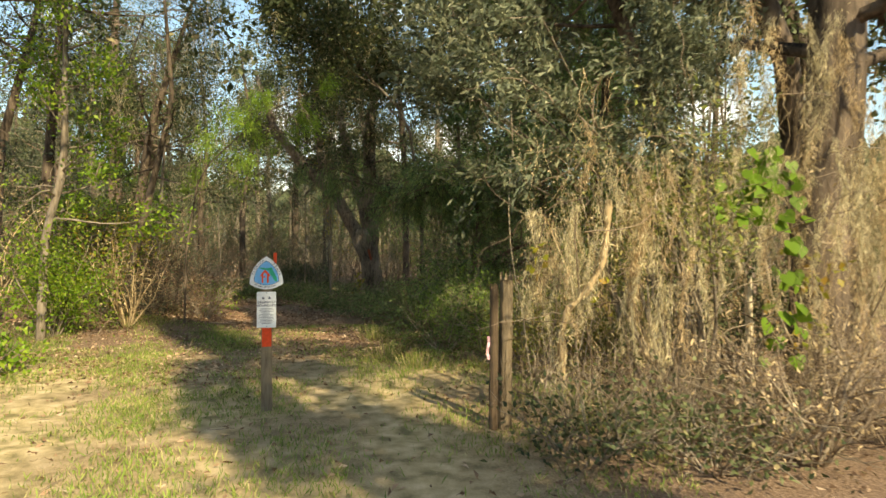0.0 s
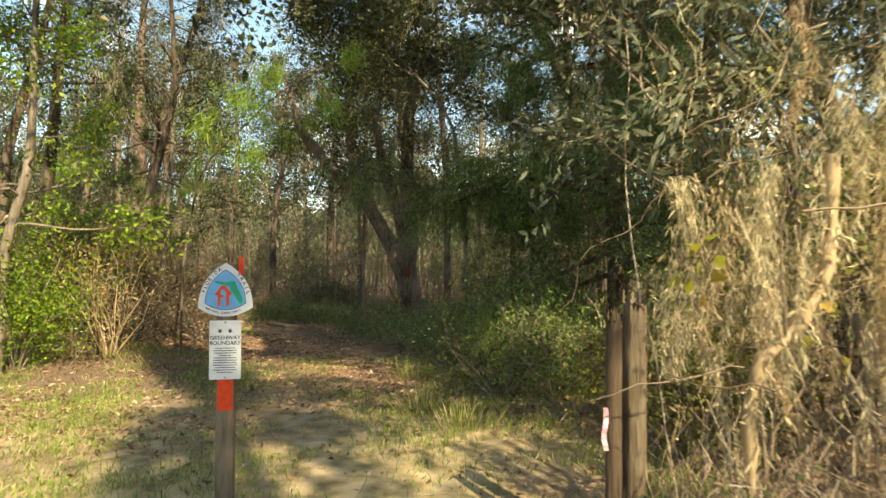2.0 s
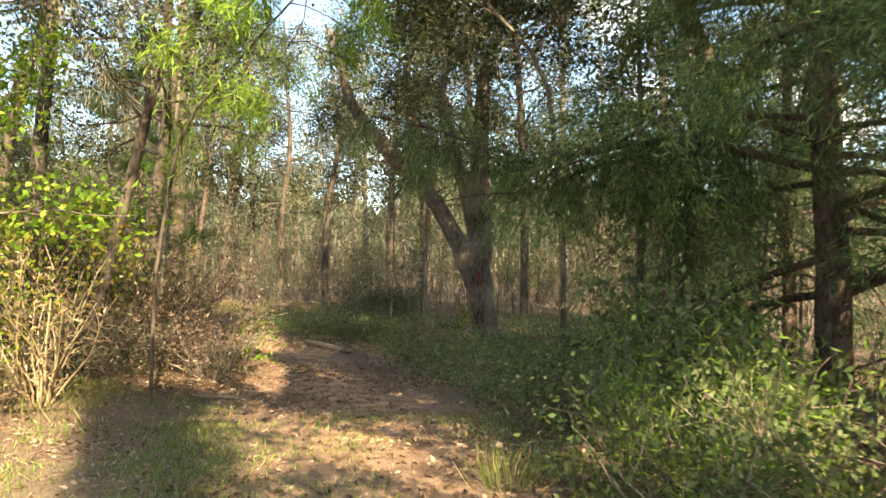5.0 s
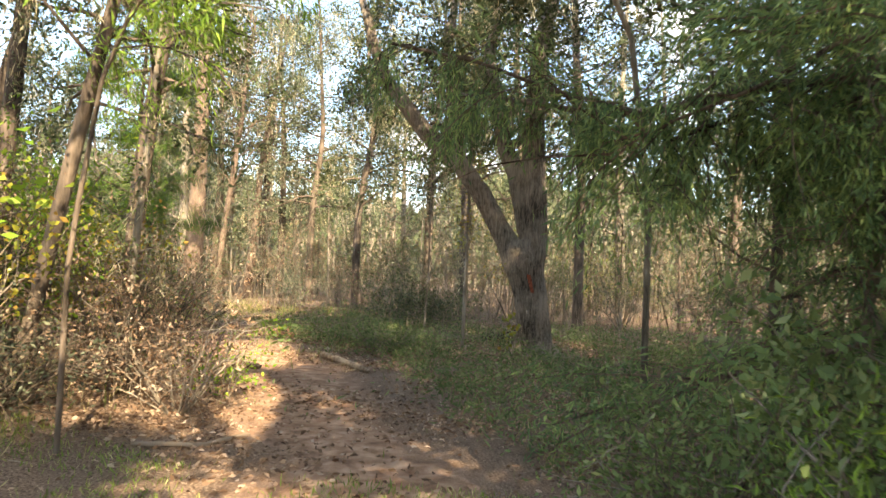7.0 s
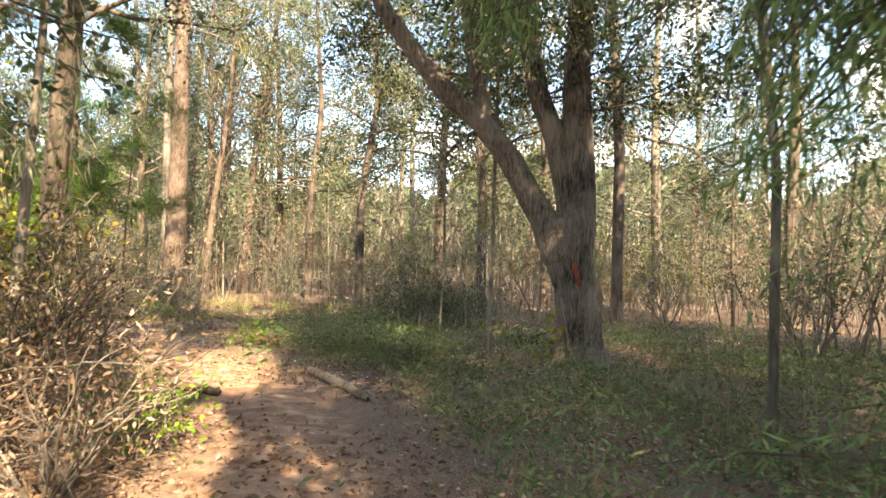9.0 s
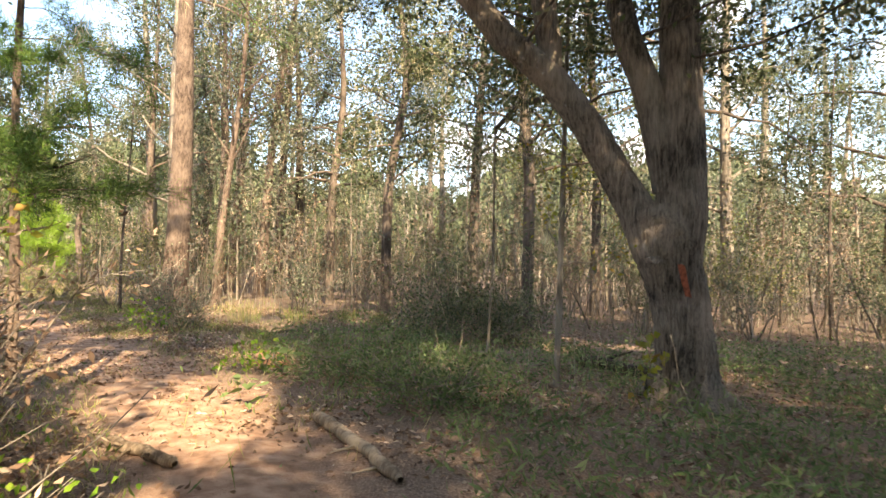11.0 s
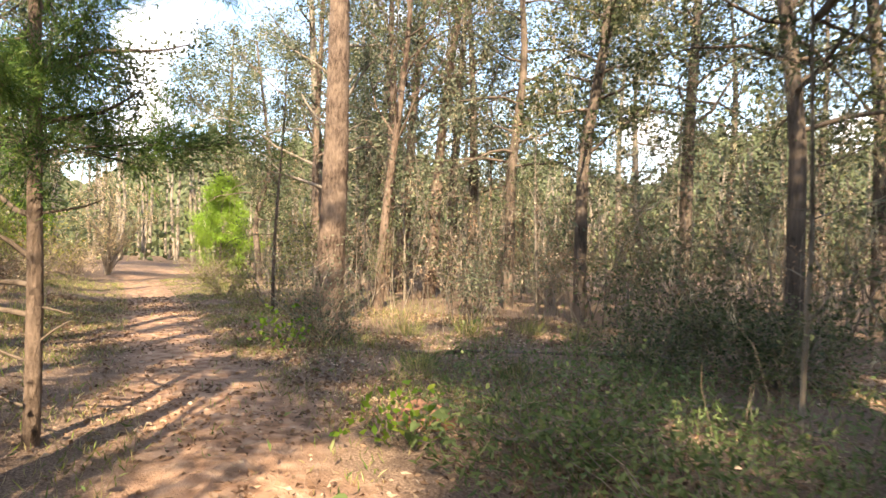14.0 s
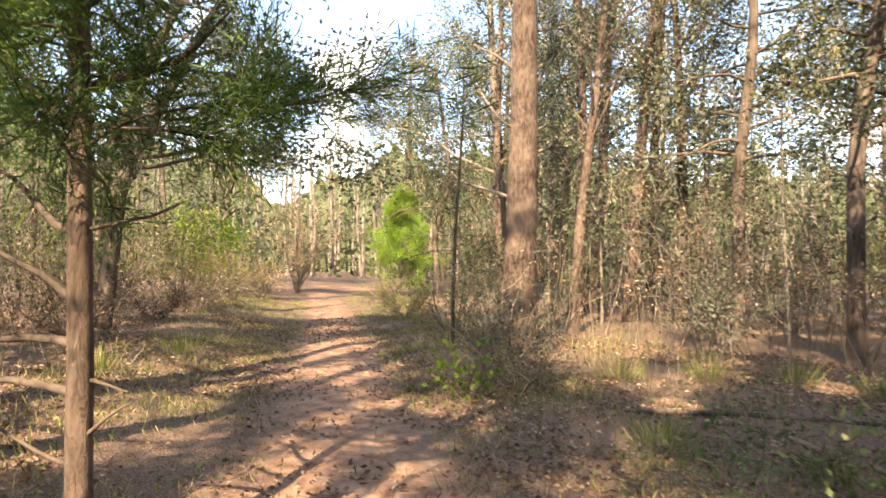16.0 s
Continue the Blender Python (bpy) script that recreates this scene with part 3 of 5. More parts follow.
# pale slim tree at the left of the clearing, and its neighbours
broadleaf_tree("slim_tree", "slim pale-barked tree in full sun with bright leaves", [(-6.0, 9.6, -0.05), (-5.95, 9.65, 1.6), (-5.75, 9.78, 2.6), (-5.72, 9.8, 6.5)], [0.07, 0.06, 0.055, 0.02], 91, 14, 1.5, 0.4, 0.3, 6500, (0.07, 0.042), LEAF_BRIGHT, BARK_GREY)
broadleaf_tree("woodland_tree", "dark leaning oak with a leafy crown at the clearing's edge", [(-6.3, 12.5, -0.05), (-5.6, 12.4, 2.6), (-5.2, 12.4, 4.2), (-5.5, 12.6, 7.0)], [0.075, 0.065, 0.05, 0.02], 92, 18, 1.8, 0.35, 0.2, 9000, (0.06, 0.03), LEAF_OLIVE, BARK_DARK, 200)
for n, (pts, label, nl, mat) in enumerate((
    ([(-7.3, 15.3, 0.2), (-7.2, 15.2, 2.2), (-6.8, 15.0, 4.2), (-5.6, 14.8, 7.5)], "twiggy oak with grey moss leaning over the trail", 7900, LEAF_OLIVE),
    ([(-1.4, 24.4, -0.05), (-1.4, 24.4, 4.0), (-1.7, 24.2, 8.0), (-1.9, 24.0, 14.0)], "tall oak with a dense olive crown deep in the woods", 15000, LEAF_OLIVE),
    ([(2.6, 20.5, -0.05), (2.5, 20.5, 4.0), (2.2, 20.4, 7.6), (2.0, 20.4, 12.0)], "dense dark-crowned oak behind the cedar", 15000, LEAF_GREY),
    ([(-3.4, 29.5, -0.05), (-3.4, 29.5, 4.0), (-3.8, 29.4, 9.0), (-4.0, 29.4, 15.0)], "tall oak hung with moss far in the woods", 15000, LEAF_OLIVE),
    ([(-9.4, 15.0, 0.2), (-9.2, 15.0, 3.2), (-8.9, 14.9, 6.0), (-8.3, 14.8, 11.0)], "tall leafy oak leaning from the bank towards the trail", 6500, LEAF_OLIVE),
    ([(-11.8, 17.0, 0.2), (-11.7, 17.0, 4.0), (-11.0, 17.2, 7.0), (-10.0, 17.4, 12.0)], "tall leafy oak above the bank", 7000, LEAF_GREY),
    ([(-16.6, 19.2, 0.1), (-16.5, 19.4, 2.6), (-16.0, 20.0, 4.2), (-15.2, 20.7, 6.0)], "mossy dark oak overhanging the trail's bend", 14000, LEAF_OLIVE),
    ([(-10.9, 29.0, -0.05), (-10.9, 29.0, 3.4), (-10.6, 29.0, 6.0), (-11.0, 29.0, 11.0)], "grey-green leafed oak behind the pine", 12000, LEAF_GREY),
    ([(-24.2, 33.4, -0.05), (-24.6, 33.4, 2.4), (-23.6, 33.3, 4.6), (-24.8, 33.4, 10.0)], "dark crooked oak at the trail's far bend", 11000, LEAF_OLIVE),
    ([(-4.6, 25.4, -0.05), (-4.6, 25.4, 3.2), (-4.9, 25.4, 6.0), (-5.0, 25.4, 10.0)], "dark-trunked oak deep in the woods", 9000, LEAF_OLIVE),
    ([(-8.4, 27.0, -0.05), (-8.4, 27.0, 3.2), (-8.0, 27.2, 6.0), (-8.6, 27.2, 10.0)], "oak with hanging moss deep in the woods", 9000, LEAF_OLIVE),
)):
    broadleaf_tree("woodland_tree", label, pts, [0.13, 0.12, 0.09, 0.03], 193 + n, 26, 2.0 if nl < 10000 and pts[0][0] < -7 else 3.1, 0.55 if nl < 8000 else 0.33, 0.25, nl, (0.06, 0.032) if n == 0 else (0.10, 0.05), mat, BARK_DARK, 300, 0.15)

# tall oaks east of the trail and west of the clearing, whose crowns close over it; those near the trail are added,
# partly out of view, to cast shade
for n, (x, y, h, dx, dy, mat, label) in enumerate((
    (5.0, 8.6, 12.0, -4.4, 0.2, LEAF_OLIVE, "tall oak beyond the dry curtain, its wide dark crown added for shade"),
    (6.6, 3.4, 12.5, -1.8, 0.8, LEAF_GREY, "tall mossy oak added beside the clearing for shade"),
    (7.4, 12.2, 12.0, -2.8, 0.2, LEAF_OLIVE, "tall oak behind the cedar, its dense crown added for shade"),
    (4.4, 15.2, 11.0, -2.6, -0.4, LEAF_OLIVE, "tall oak added to reach over the trail and shade it"),
    (-8.6, 10.6, 12.0, 1.6, 0.6, LEAF_OLIVE, "tall oak added at the clearing's western edge to shade the far trail"),
    (-12.4, 12.8, 12.0, 1.0, 1.0, LEAF_GREY, "tall mossy oak above the bank"),
    (-5.0, 1.0, 12.5, 2.8, 5.6, LEAF_OLIVE, "unseen tall oak leaning over the clearing, added for shade"),
    (-16.4, 15.8, 11.0, -1.6, 3.4, LEAF_OLIVE, "wide dark oak arching over the trail's bend"),
    (-22.5, 20.5, 11.0, 1.0, 3.0, LEAF_OLIVE, "mossy oak arching over the far trail"),
    (-15.8, 34.5, 13.0, 0.4, 0.2, LEAF_GREY, "tall oak with a wide crown behind the pine"),
    (-21.0, 37.0, 13.0, 0.4, 0.2, LEAF_OLIVE, "tall oak deep behind the young pine"),
    (-7.6, 33.0, 13.0, 0.4, 0.2, LEAF_GREY, "tall grey-leaved oak deep in the woods"),
    (-30.0, 36.5, 11.5, 0.6, -0.4, LEAF_OLIVE, "dark oak where the trail bends away"),
    (-34.0, 29.0, 11.0, 0.8, 0.6, LEAF_OLIVE, "wide oak beyond the sunlit bend"),
    (-26.5, 39.5, 12.0, 0.5, 0.0, LEAF_GREY, "tall oak beyond the young pine"),
    (2.8, 17.6, 12.5, -5.0, -3.6, LEAF_OLIVE, "tall oak leaning far over the trail, added to shade the ground"),
)):
    z0 = on_ground(x, y, 0.1)
    trunk = [(x, y, z0), (x + 0.1 * dx, y + 0.1 * dy, h * 0.35), (x + 0.5 * dx, y + 0.5 * dy, h * 0.65), (x + dx, y + dy, h)]
    broadleaf_tree("canopy_oak", label, trunk, [0.19, 0.16, 0.11, 0.03], 230 + n, 34, 4.6, 0.36 if x < -10 or y > 30 else 0.45, 0.25, 16000 if x < -10 or y > 30 else 11000, (0.12, 0.066) if x < -10 or y > 30 else (0.17, 0.10), mat, BARK_DARK, 140, 0.24, group="tall canopy oaks")

# ---- cedar right of the trail ----
def cedar_tree(x, y, h, r, reach, seed, count, label, keep_off=0.9):
    k = np.random.default_rng(seed)
    t = thing("cedar_tree", label, "tree")
    z0 = on_ground(x, y, 0.1)
    line = np.stack([np.full(12, x) + 0.05 * np.sin(np.arange(12)), np.full(12, y), z0 + np.linspace(0, h, 12)], -1)
    w, si, wa = grow(k, line, np.linspace(r, 0.03, 12), 60, reach, 0.14, 0.15, -0.10, 11, 14, 0.14, 0.03, 0.3)
    w.mesh("trunk", BARK_PINE, t)
    ok = (np.abs(trail_offset(si[:, 0], si[:, 1])) > keep_off) | (si[:, 2] > 2.6)
    si, wa = si[ok], wa[ok]
    clothe("foliage", si, wa, count, 0.09, 0.10, 0.014, LEAF_CEDAR, t, k, 0.7, -0.5, 0.1, loose=True)
    return t


cedar_tree(1.75, 11.7, 8.5, 0.17, 2.8, 101, 125000, "dense dark green cedar with drooping sprays beside the trail", 1.25)
cedar_tree(2.8, 15.8, 7.0, 0.12, 2.1, 102, 20000, "smaller cedar behind the first, dark green and drooping", 1.6)
cedar_tree(2.5, 10.0, 6.5, 0.10, 1.5, 104, 22000, "younger dense cedar in front of the thicket", 1.6)
cedar_tree(0.6, 12.0, 2.9, 0.03, 1.1, 105, 10000, "low young cedar with soft green sprays beside the trail", 1.5)
broken = thing("cedar_limb_tree", "long dark limb reaching over the trail, thinly leaved", "tree")
kk = np.random.default_rng(103)
sites, ways = [], []
for pts, r in (([(1.7, 11.75, 2.35), (0.62, 12.0, 2.70), (-0.07, 12.05, 2.66), (-0.65, 12.12, 2.53), (-1.1, 12.23, 2.53), (-1.63, 12.31, 2.66), (-2.25, 12.37, 2.75)], 0.045),
               ([(-0.75, 12.15, 2.50), (-1.41, 12.05, 2.66), (-1.92, 11.93, 2.84), (-2.54, 11.78, 2.95)], 0.02),
               ([(0.21, 12.15, 2.72), (-0.25, 12.11, 2.45), (-0.65, 12.03, 2.30)], 0.02),
               ([(0.62, 12.0, 2.71), (0.4, 11.95, 2.49), (0.2, 11.92, 2.2)], 0.015)):
    q = along(pts, np.linspace(0, 1, 14))
    Wood().tube(q, np.linspace(r, r * 0.35, 14), 8, 0.05, 5).mesh("limb", BARK_DARK, broken)
    w, si, wa = grow(kk, q, 0.012, 12, 1.0, 0.1, 0.3, -0.28, 6, 4)
    w.mesh("twig_growth", BARK_DARK, broken)
    sites.append(si)
    ways.append(wa)
# branchlets hanging from the limb beside the trail
w = Wood()
for _ in range(60):
    x = kk.uniform(-1.25, 1.3)
    pts = curve((x, 12.05 + kk.normal(0, 0.16), 2.62), unit(np.array([kk.normal(0, 0.3), kk.normal(0, 0.3), -1.0])), kk.uniform(0.5, 1.45), 6, kk, 0.12)
    w.tube(pts, np.linspace(0.007, 0.002, 7), 4)
    sites.append(along(pts, np.linspace(0.15, 1, 16)))
    ways.append(np.repeat(unit(pts[-1] - pts[0])[None], 16, 0))
w.mesh("twig_growth", BARK_DARK, broken)
sites, ways = np.concatenate(sites), np.concatenate(ways)
high = (sites[:, 2] > 2.0) | (sites[:, 0] > -1.3)
clothe("foliage", sites[high], ways[high], 16000, 0.06, 0.085, 0.013, LEAF_CEDAR, broken, kk, 0.6, -0.8, 0.1, loose=True)

# yellow-green hanging branch above the trail's left
broadleaf_tree("cypress_sapling", "feathery light green young conifer hanging over the trail", [(-4.45, 11.1, 0.1), (-4.4, 11.05, 1.4), (-4.15, 11.0, 2.7), (-2.9, 10.5, 3.6), (-2.0, 9.9, 3.8)], [0.02, 0.018, 0.014, 0.009, 0.005], 111, 22, 0.95, 0.5, 0.1, 9000, (0.10, 0.012), LEAF_YOUNG, BARK_DARK, 0, 0.08, -0.1, -0.5)


# ---- shrubs ----
def shrub(name, label, x, y, h, w, seed, count, leaf, mat, stems=7, bark=None, spread=0.1, droop=0.0, group="", bare=0.2, twigs=9):
    k = np.random.default_rng(seed)
    t = thing(name, label, "shrub", (0, 0, 0), group)
    wd = Wood()
    sites, ways = [], []
    for i in range(stems):
        a = i * 2.4 + k.normal(0, 0.4)
        z0 = on_ground(x, y, 0.03)
        d = unit(np.array([math.cos(a) * w / h * 0.55, math.sin(a) * w / h * 0.55, 1.0]))
        pts = curve((x + 0.06 * math.cos(a), y + 0.06 * math.sin(a), z0), d, h * k.uniform(0.75, 1.1), 7, k, 0.14)
        wd.tube(pts, np.linspace(0.006 + 0.006 * h, 0.003, 8), 5)
        for _ in range(twigs):
            q = k.uniform(bare, 1.0)
            tw = curve(along(pts, np.array([q]))[0], unit(d + k.normal(0, 0.8, 3)), w * k.uniform(0.2, 0.5), 3, k, 0.2)
            wd.tube(tw, np.linspace(0.005, 0.002, 4), 3)
            sites.append(along(tw, np.linspace(0.15, 1, 6)))
            ways.append(np.repeat(unit(tw[-1] - tw[0])[None], 6, 0))
    wd.mesh("branchwork", bark or BARK_GREY, t)
    if count:
        clothe("foliage", np.concatenate(sites), np.concatenate(ways), count, spread, leaf[0], leaf[1], mat, t, k, 0.5, droop, loose=True)
    return t


shrub("bright_shrub", "sunlit bright green leafy shrub at the clearing's edge", -6.0, 9.9, 1.8, 1.5, 121, 5000, (0.055, 0.034), LEAF_BRIGHT, 10)
shrub("bright_shrub", "low bright green shrub in the grass", -4.9, 6.8, 0.5, 0.8, 122, 700, (0.07, 0.045), LEAF_BRIGHT, 8)
shrub("leafy_shrub", "dark leafy shrub at the foot of the cedar", 0.0, 8.9, 0.75, 1.2, 123, 2000, (0.05, 0.024), LEAF_HERB, 12, TWIG)
shrub("leafy_shrub", "green leafy shrub below the cedar sprays", 0.6, 9.0, 1.0, 1.4, 124, 1700, (0.065, 0.03), LEAF_HERB, 12, TWIG)
shrub("leafy_shrub", "small-leaved thicket shrub in sun", 1.5, 8.3, 1.0, 1.5, 125, 2400, (0.045, 0.025), LEAF_SUN, 16, TWIG)
shrub("leafy_shrub", "small-leaved thicket shrub with sunlight put into its leaf colour", 2.6, 8.8, 1.3, 1.6, 126, 2600, (0.05, 0.03), LEAF_SUN, 16, TWIG)
shrub("leafy_shrub", "small-leaved thicket shrub beside the old posts", 1.5, 6.6, 0.9, 1.2, 127, 2600, (0.045, 0.025), LEAF_SUN, 14)
shrub("broad_leaved_shrub", "grey-green broad-leaved shrub beneath the hanging limb", 0.2, 10.6, 1.35, 1.2, 611, 2600, (0.075, 0.035), LEAF_HERB, 9)
shrub("broad_leaved_shrub", "low soft green shrub beneath the cedar", -0.5, 11.4, 0.7, 1.2, 612, 2600, (0.05, 0.022), LEAF_HERB, 11)
shrub("fern_shrub", "light green feathery shrub under the cedar", 0.2, 9.6, 1.0, 1.5, 128, 4200, (0.09, 0.011), LEAF_YOUNG, 12, droop=-0.2)
shrub("pine_foot_shrub", "grey-green sunlit shrub at the foot of the pine", -11.2, 22.5, 1.25, 1.2, 129, 1300, (0.05, 0.026), LEAF_GREY, 14, TWIG)
shrub("pine_foot_shrub", "dark low shrub in front of the pine", -10.3, 21.8, 0.7, 1.1, 130, 1000, (0.045, 0.024), LEAF_GREY, 12, TWIG)
shrub("yellow_shrub", "yellow-green shrub far along the trail", -24.5, 23.4, 2.6, 2.2, 131, 3600, (0.09, 0.05), LEAF_SUN, 9)
shrub("yellow_shrub", "yellow-green leafy shrub beside the trail bend", -27.6, 25.6, 2.8, 2.2, 132, 2400, (0.12, 0.08), LEAF_BRIGHT, 9)
shrub("yellow_shrub", "small shrub with yellow and orange leaves at the wood's edge", -6.2, 11.7, 1.9, 1.3, 151, 900, (0.065, 0.045), LEAF_YELLOW, 9)
shrub("dead_bush", "pale tan dead bush tangled with dry vines", -29.0, 29.8, 4.4, 2.6, 133, 5000, (0.10, 0.03), DRY_VINE, 14)
shrub("vine_sprout", "bright green sprout at the trail's edge", -10.4, 21.0, 0.45, 0.4, 134, 130, (0.08, 0.06), LEAF_BRIGHT, 5)
shrub("vine_sprout", "bright green low sprout on the trail's shoulder", -6.7, 18.5, 0.3, 0.35, 135, 110, (0.07, 0.05), LEAF_BRIGHT, 5)
shrub("leafy_sprout", "glossy green sprouting shrub beside the trail", -4.75, 13.5, 0.6, 0.5, 136, 420, (0.055, 0.03), LEAF_BRIGHT, 9)
shrub("ground_shrub", "dark green low shrub in the shade", -5.8, 22.6, 1.1, 2.2, 137, 4000, (0.06, 0.03), LEAF_OLIVE, 12)
shrub("ground_shrub", "dark green low shrub near the oak", -4.6, 22.4, 1.0, 1.8, 138, 3200, (0.06, 0.03), LEAF_OLIVE, 12)
shrub("ground_shrub", "low green shrub in the undergrowth by the fallen log", -5.6, 18.8, 0.7, 1.2, 139, 1300, (0.05, 0.025), LEAF_HERB, 9)
shrub("ground_shrub", "low green shrub in the undergrowth", -4.4, 17.6, 0.55, 1.2, 140, 1300, (0.05, 0.025), LEAF_HERB, 9)
shrub("brown_thicket", "dry brown tangled thicket at the trail bank", -4.7, 12.7, 1.0, 1.3, 141, 900, (0.06, 0.02), LEAF_DEAD, 16)
shrub("brown_thicket", "dry brown tangled thicket with moss", -6.1, 14.4, 1.4, 1.1, 142, 1400, (0.06, 0.02), LEAF_DEAD, 18)
for n, (x, y, h, w) in enumerate(((-5.4, 12.7, 1.0, 1.4), (-6.1, 13.7, 1.4, 1.2), (-6.7, 12.2, 1.8, 1.6), (-5.5, 11.5, 0.7, 1.2), (-7.4, 13.6, 2.2, 1.6))):
    shrub("brown_thicket", "dense brown tangle of twigs and dry vines on the bank", x, y, h, w, 620 + n, 1800, (0.05, 0.02), (LEAF_DEAD, LEAF_OLIVE, LEAF_DEAD, LEAF_GREY, LEAF_DEAD)[n], 18, BARK_DARK, group="bank thickets", bare=0.05, twigs=16)
shrub("dead_stalks", "clump of tan dead stalks in sun", -7.4, 10.4, 2.4, 0.9, 143, 700, (0.10, 0.02), DRY_VINE, 18, DRY_VINE)
shrub("dead_stalks", "tan dead stalks beside the bright shrub", -5.2, 10.6, 1.4, 0.8, 144, 500, (0.08, 0.02), DRY_VINE, 16, DRY_VINE)
shrub("leafy_shrub", "yellow and green leafy shrub at the wood's edge", -7.0, 12.8, 2.4, 2.0, 145, 4600, (0.055, 0.034), LEAF_BRIGHT, 12)
shrub("yellow_shrub", "yellowing shrub at the wood's edge in sun", -7.6, 14.6, 2.0, 1.7, 146, 2200, (0.08, 0.05), LEAF_YELLOW, 10)

# the arching crown is added to shade the trail and the ground beyond
broadleaf_tree("leaning_oak", "slender dark oak with a crown added over the trail for shade", [(-0.5, 15.1, -0.05), (-0.5, 15.1, 2.2), (-0.8, 14.9, 4.4), (-2.2, 14.4, 5.8), (-3.8, 14.0, 7.2)], [0.038, 0.036, 0.034, 0.03, 0.012], 147, 34, 1.9, 0.5, 0.2, 24000, (0.09, 0.048), LEAF_OLIVE, BARK_GREY, 160, 0.2)
# high crown set over the trail as a shade caster
broadleaf_tree("tall_leafy_tree", "tall grey-green leafy tree behind the dry curtain, crown leaned to shade the trail", [(3.0, 7.9, -0.05), (2.6, 7.4, 2.5), (1.3, 6.3, 4.8), (0.4, 5.6, 8.5)], [0.09, 0.08, 0.06, 0.02], 148, 40, 1.9, 0.5, 0.25, 22000, (0.105, 0.05), LEAF_GREY, BARK_DARK, 120, 0.16)

# saplings close to the trail
for n, (pts, r, bark, label) in enumerate((
    ([(-6.2, 13.8, 0.15), (-6.1, 13.8, 1.3), (-5.95, 13.9, 4.5)], 0.05, BARK_GREY, "slim grey sapling leaning at the bank"),
    ([(-3.3, 18.9, 0.0), (-3.28, 18.9, 2.0), (-3.25, 18.9, 5.5)], 0.035, BARK_GREY, "thin upright sapling next to the oak"),
    ([(0.3, 13.2, 0.0), (0.35, 13.2, 2.0), (0.3, 13.3, 5.0)], 0.05, BARK_DARK, "thin dark sapling under the cedar"),
    ([(-4.3, 20.0, 0.0), (-4.25, 20.0, 1.5), (-4.3, 20.1, 4.0)], 0.02, BARK_GREY, "very thin sapling in the undergrowth"),
)):
    broadleaf_tree("sapling", label, pts, [r, r * 0.85, r * 0.4], 150 + n, 12, 0.9, 0.3, 0.4, 900, (0.06, 0.03), LEAF_YELLOW if n == 1 else LEAF_OLIVE, bark, 40, 0.1, group="trailside saplings")


# ---- overhanging long-leaved branches at the clearing ----
def long_leaved_shrub():
    k = np.random.default_rng(161)
    t = thing("long_leaved_shrub", "tall shrub with long narrow grey-green leaves overhanging the trail", "shrub")
    sites, ways = [], []
    for i in range(20):
        base = np.array([2.3 + k.normal(0, 0.2), 6.3 + k.normal(0, 0.25), 0.0])
        top = np.array([k.uniform(0.05, 2.3), k.uniform(5.1, 6.1), k.uniform(2.0, 3.5)])
        mid = (base + top) / 2 + np.array([0.25, 0.2, 0.55])
        pts = along([base, mid, top, top + np.array([-0.3, -0.25, -0.1])], np.linspace(0, 1, 10))
        Wood().tube(pts, np.linspace(0.018, 0.004, 10), 6).mesh("stem", BARK_GREY, t)
        for _ in range(10):
            q = k.uniform(0.5, 1.0)
            tw = curve(along(pts, np.array([q]))[0], unit(np.array([-0.5, -0.5, 0.2]) + k.normal(0, 0.6, 3)), k.uniform(0.3, 0.7), 4, k, 0.2, -0.05)
            ok = tw[(tw[:, 0] > -0.05) | (tw[:, 2] > 2.5)]
            if len(ok) < 2:
                continue
            sites.append(along(ok, np.linspace(0, 1, 8)))
            ways.append(np.repeat(unit(ok[-1] - ok[0])[None], 8, 0))
    si, wa = np.concatenate(sites), np.concatenate(ways)
    clothe("foliage", si, wa, 10500, 0.05, 0.09, 0.023, LEAF_GREY, t, k, 0.9, -0.1, loose=True)


long_leaved_shrub()


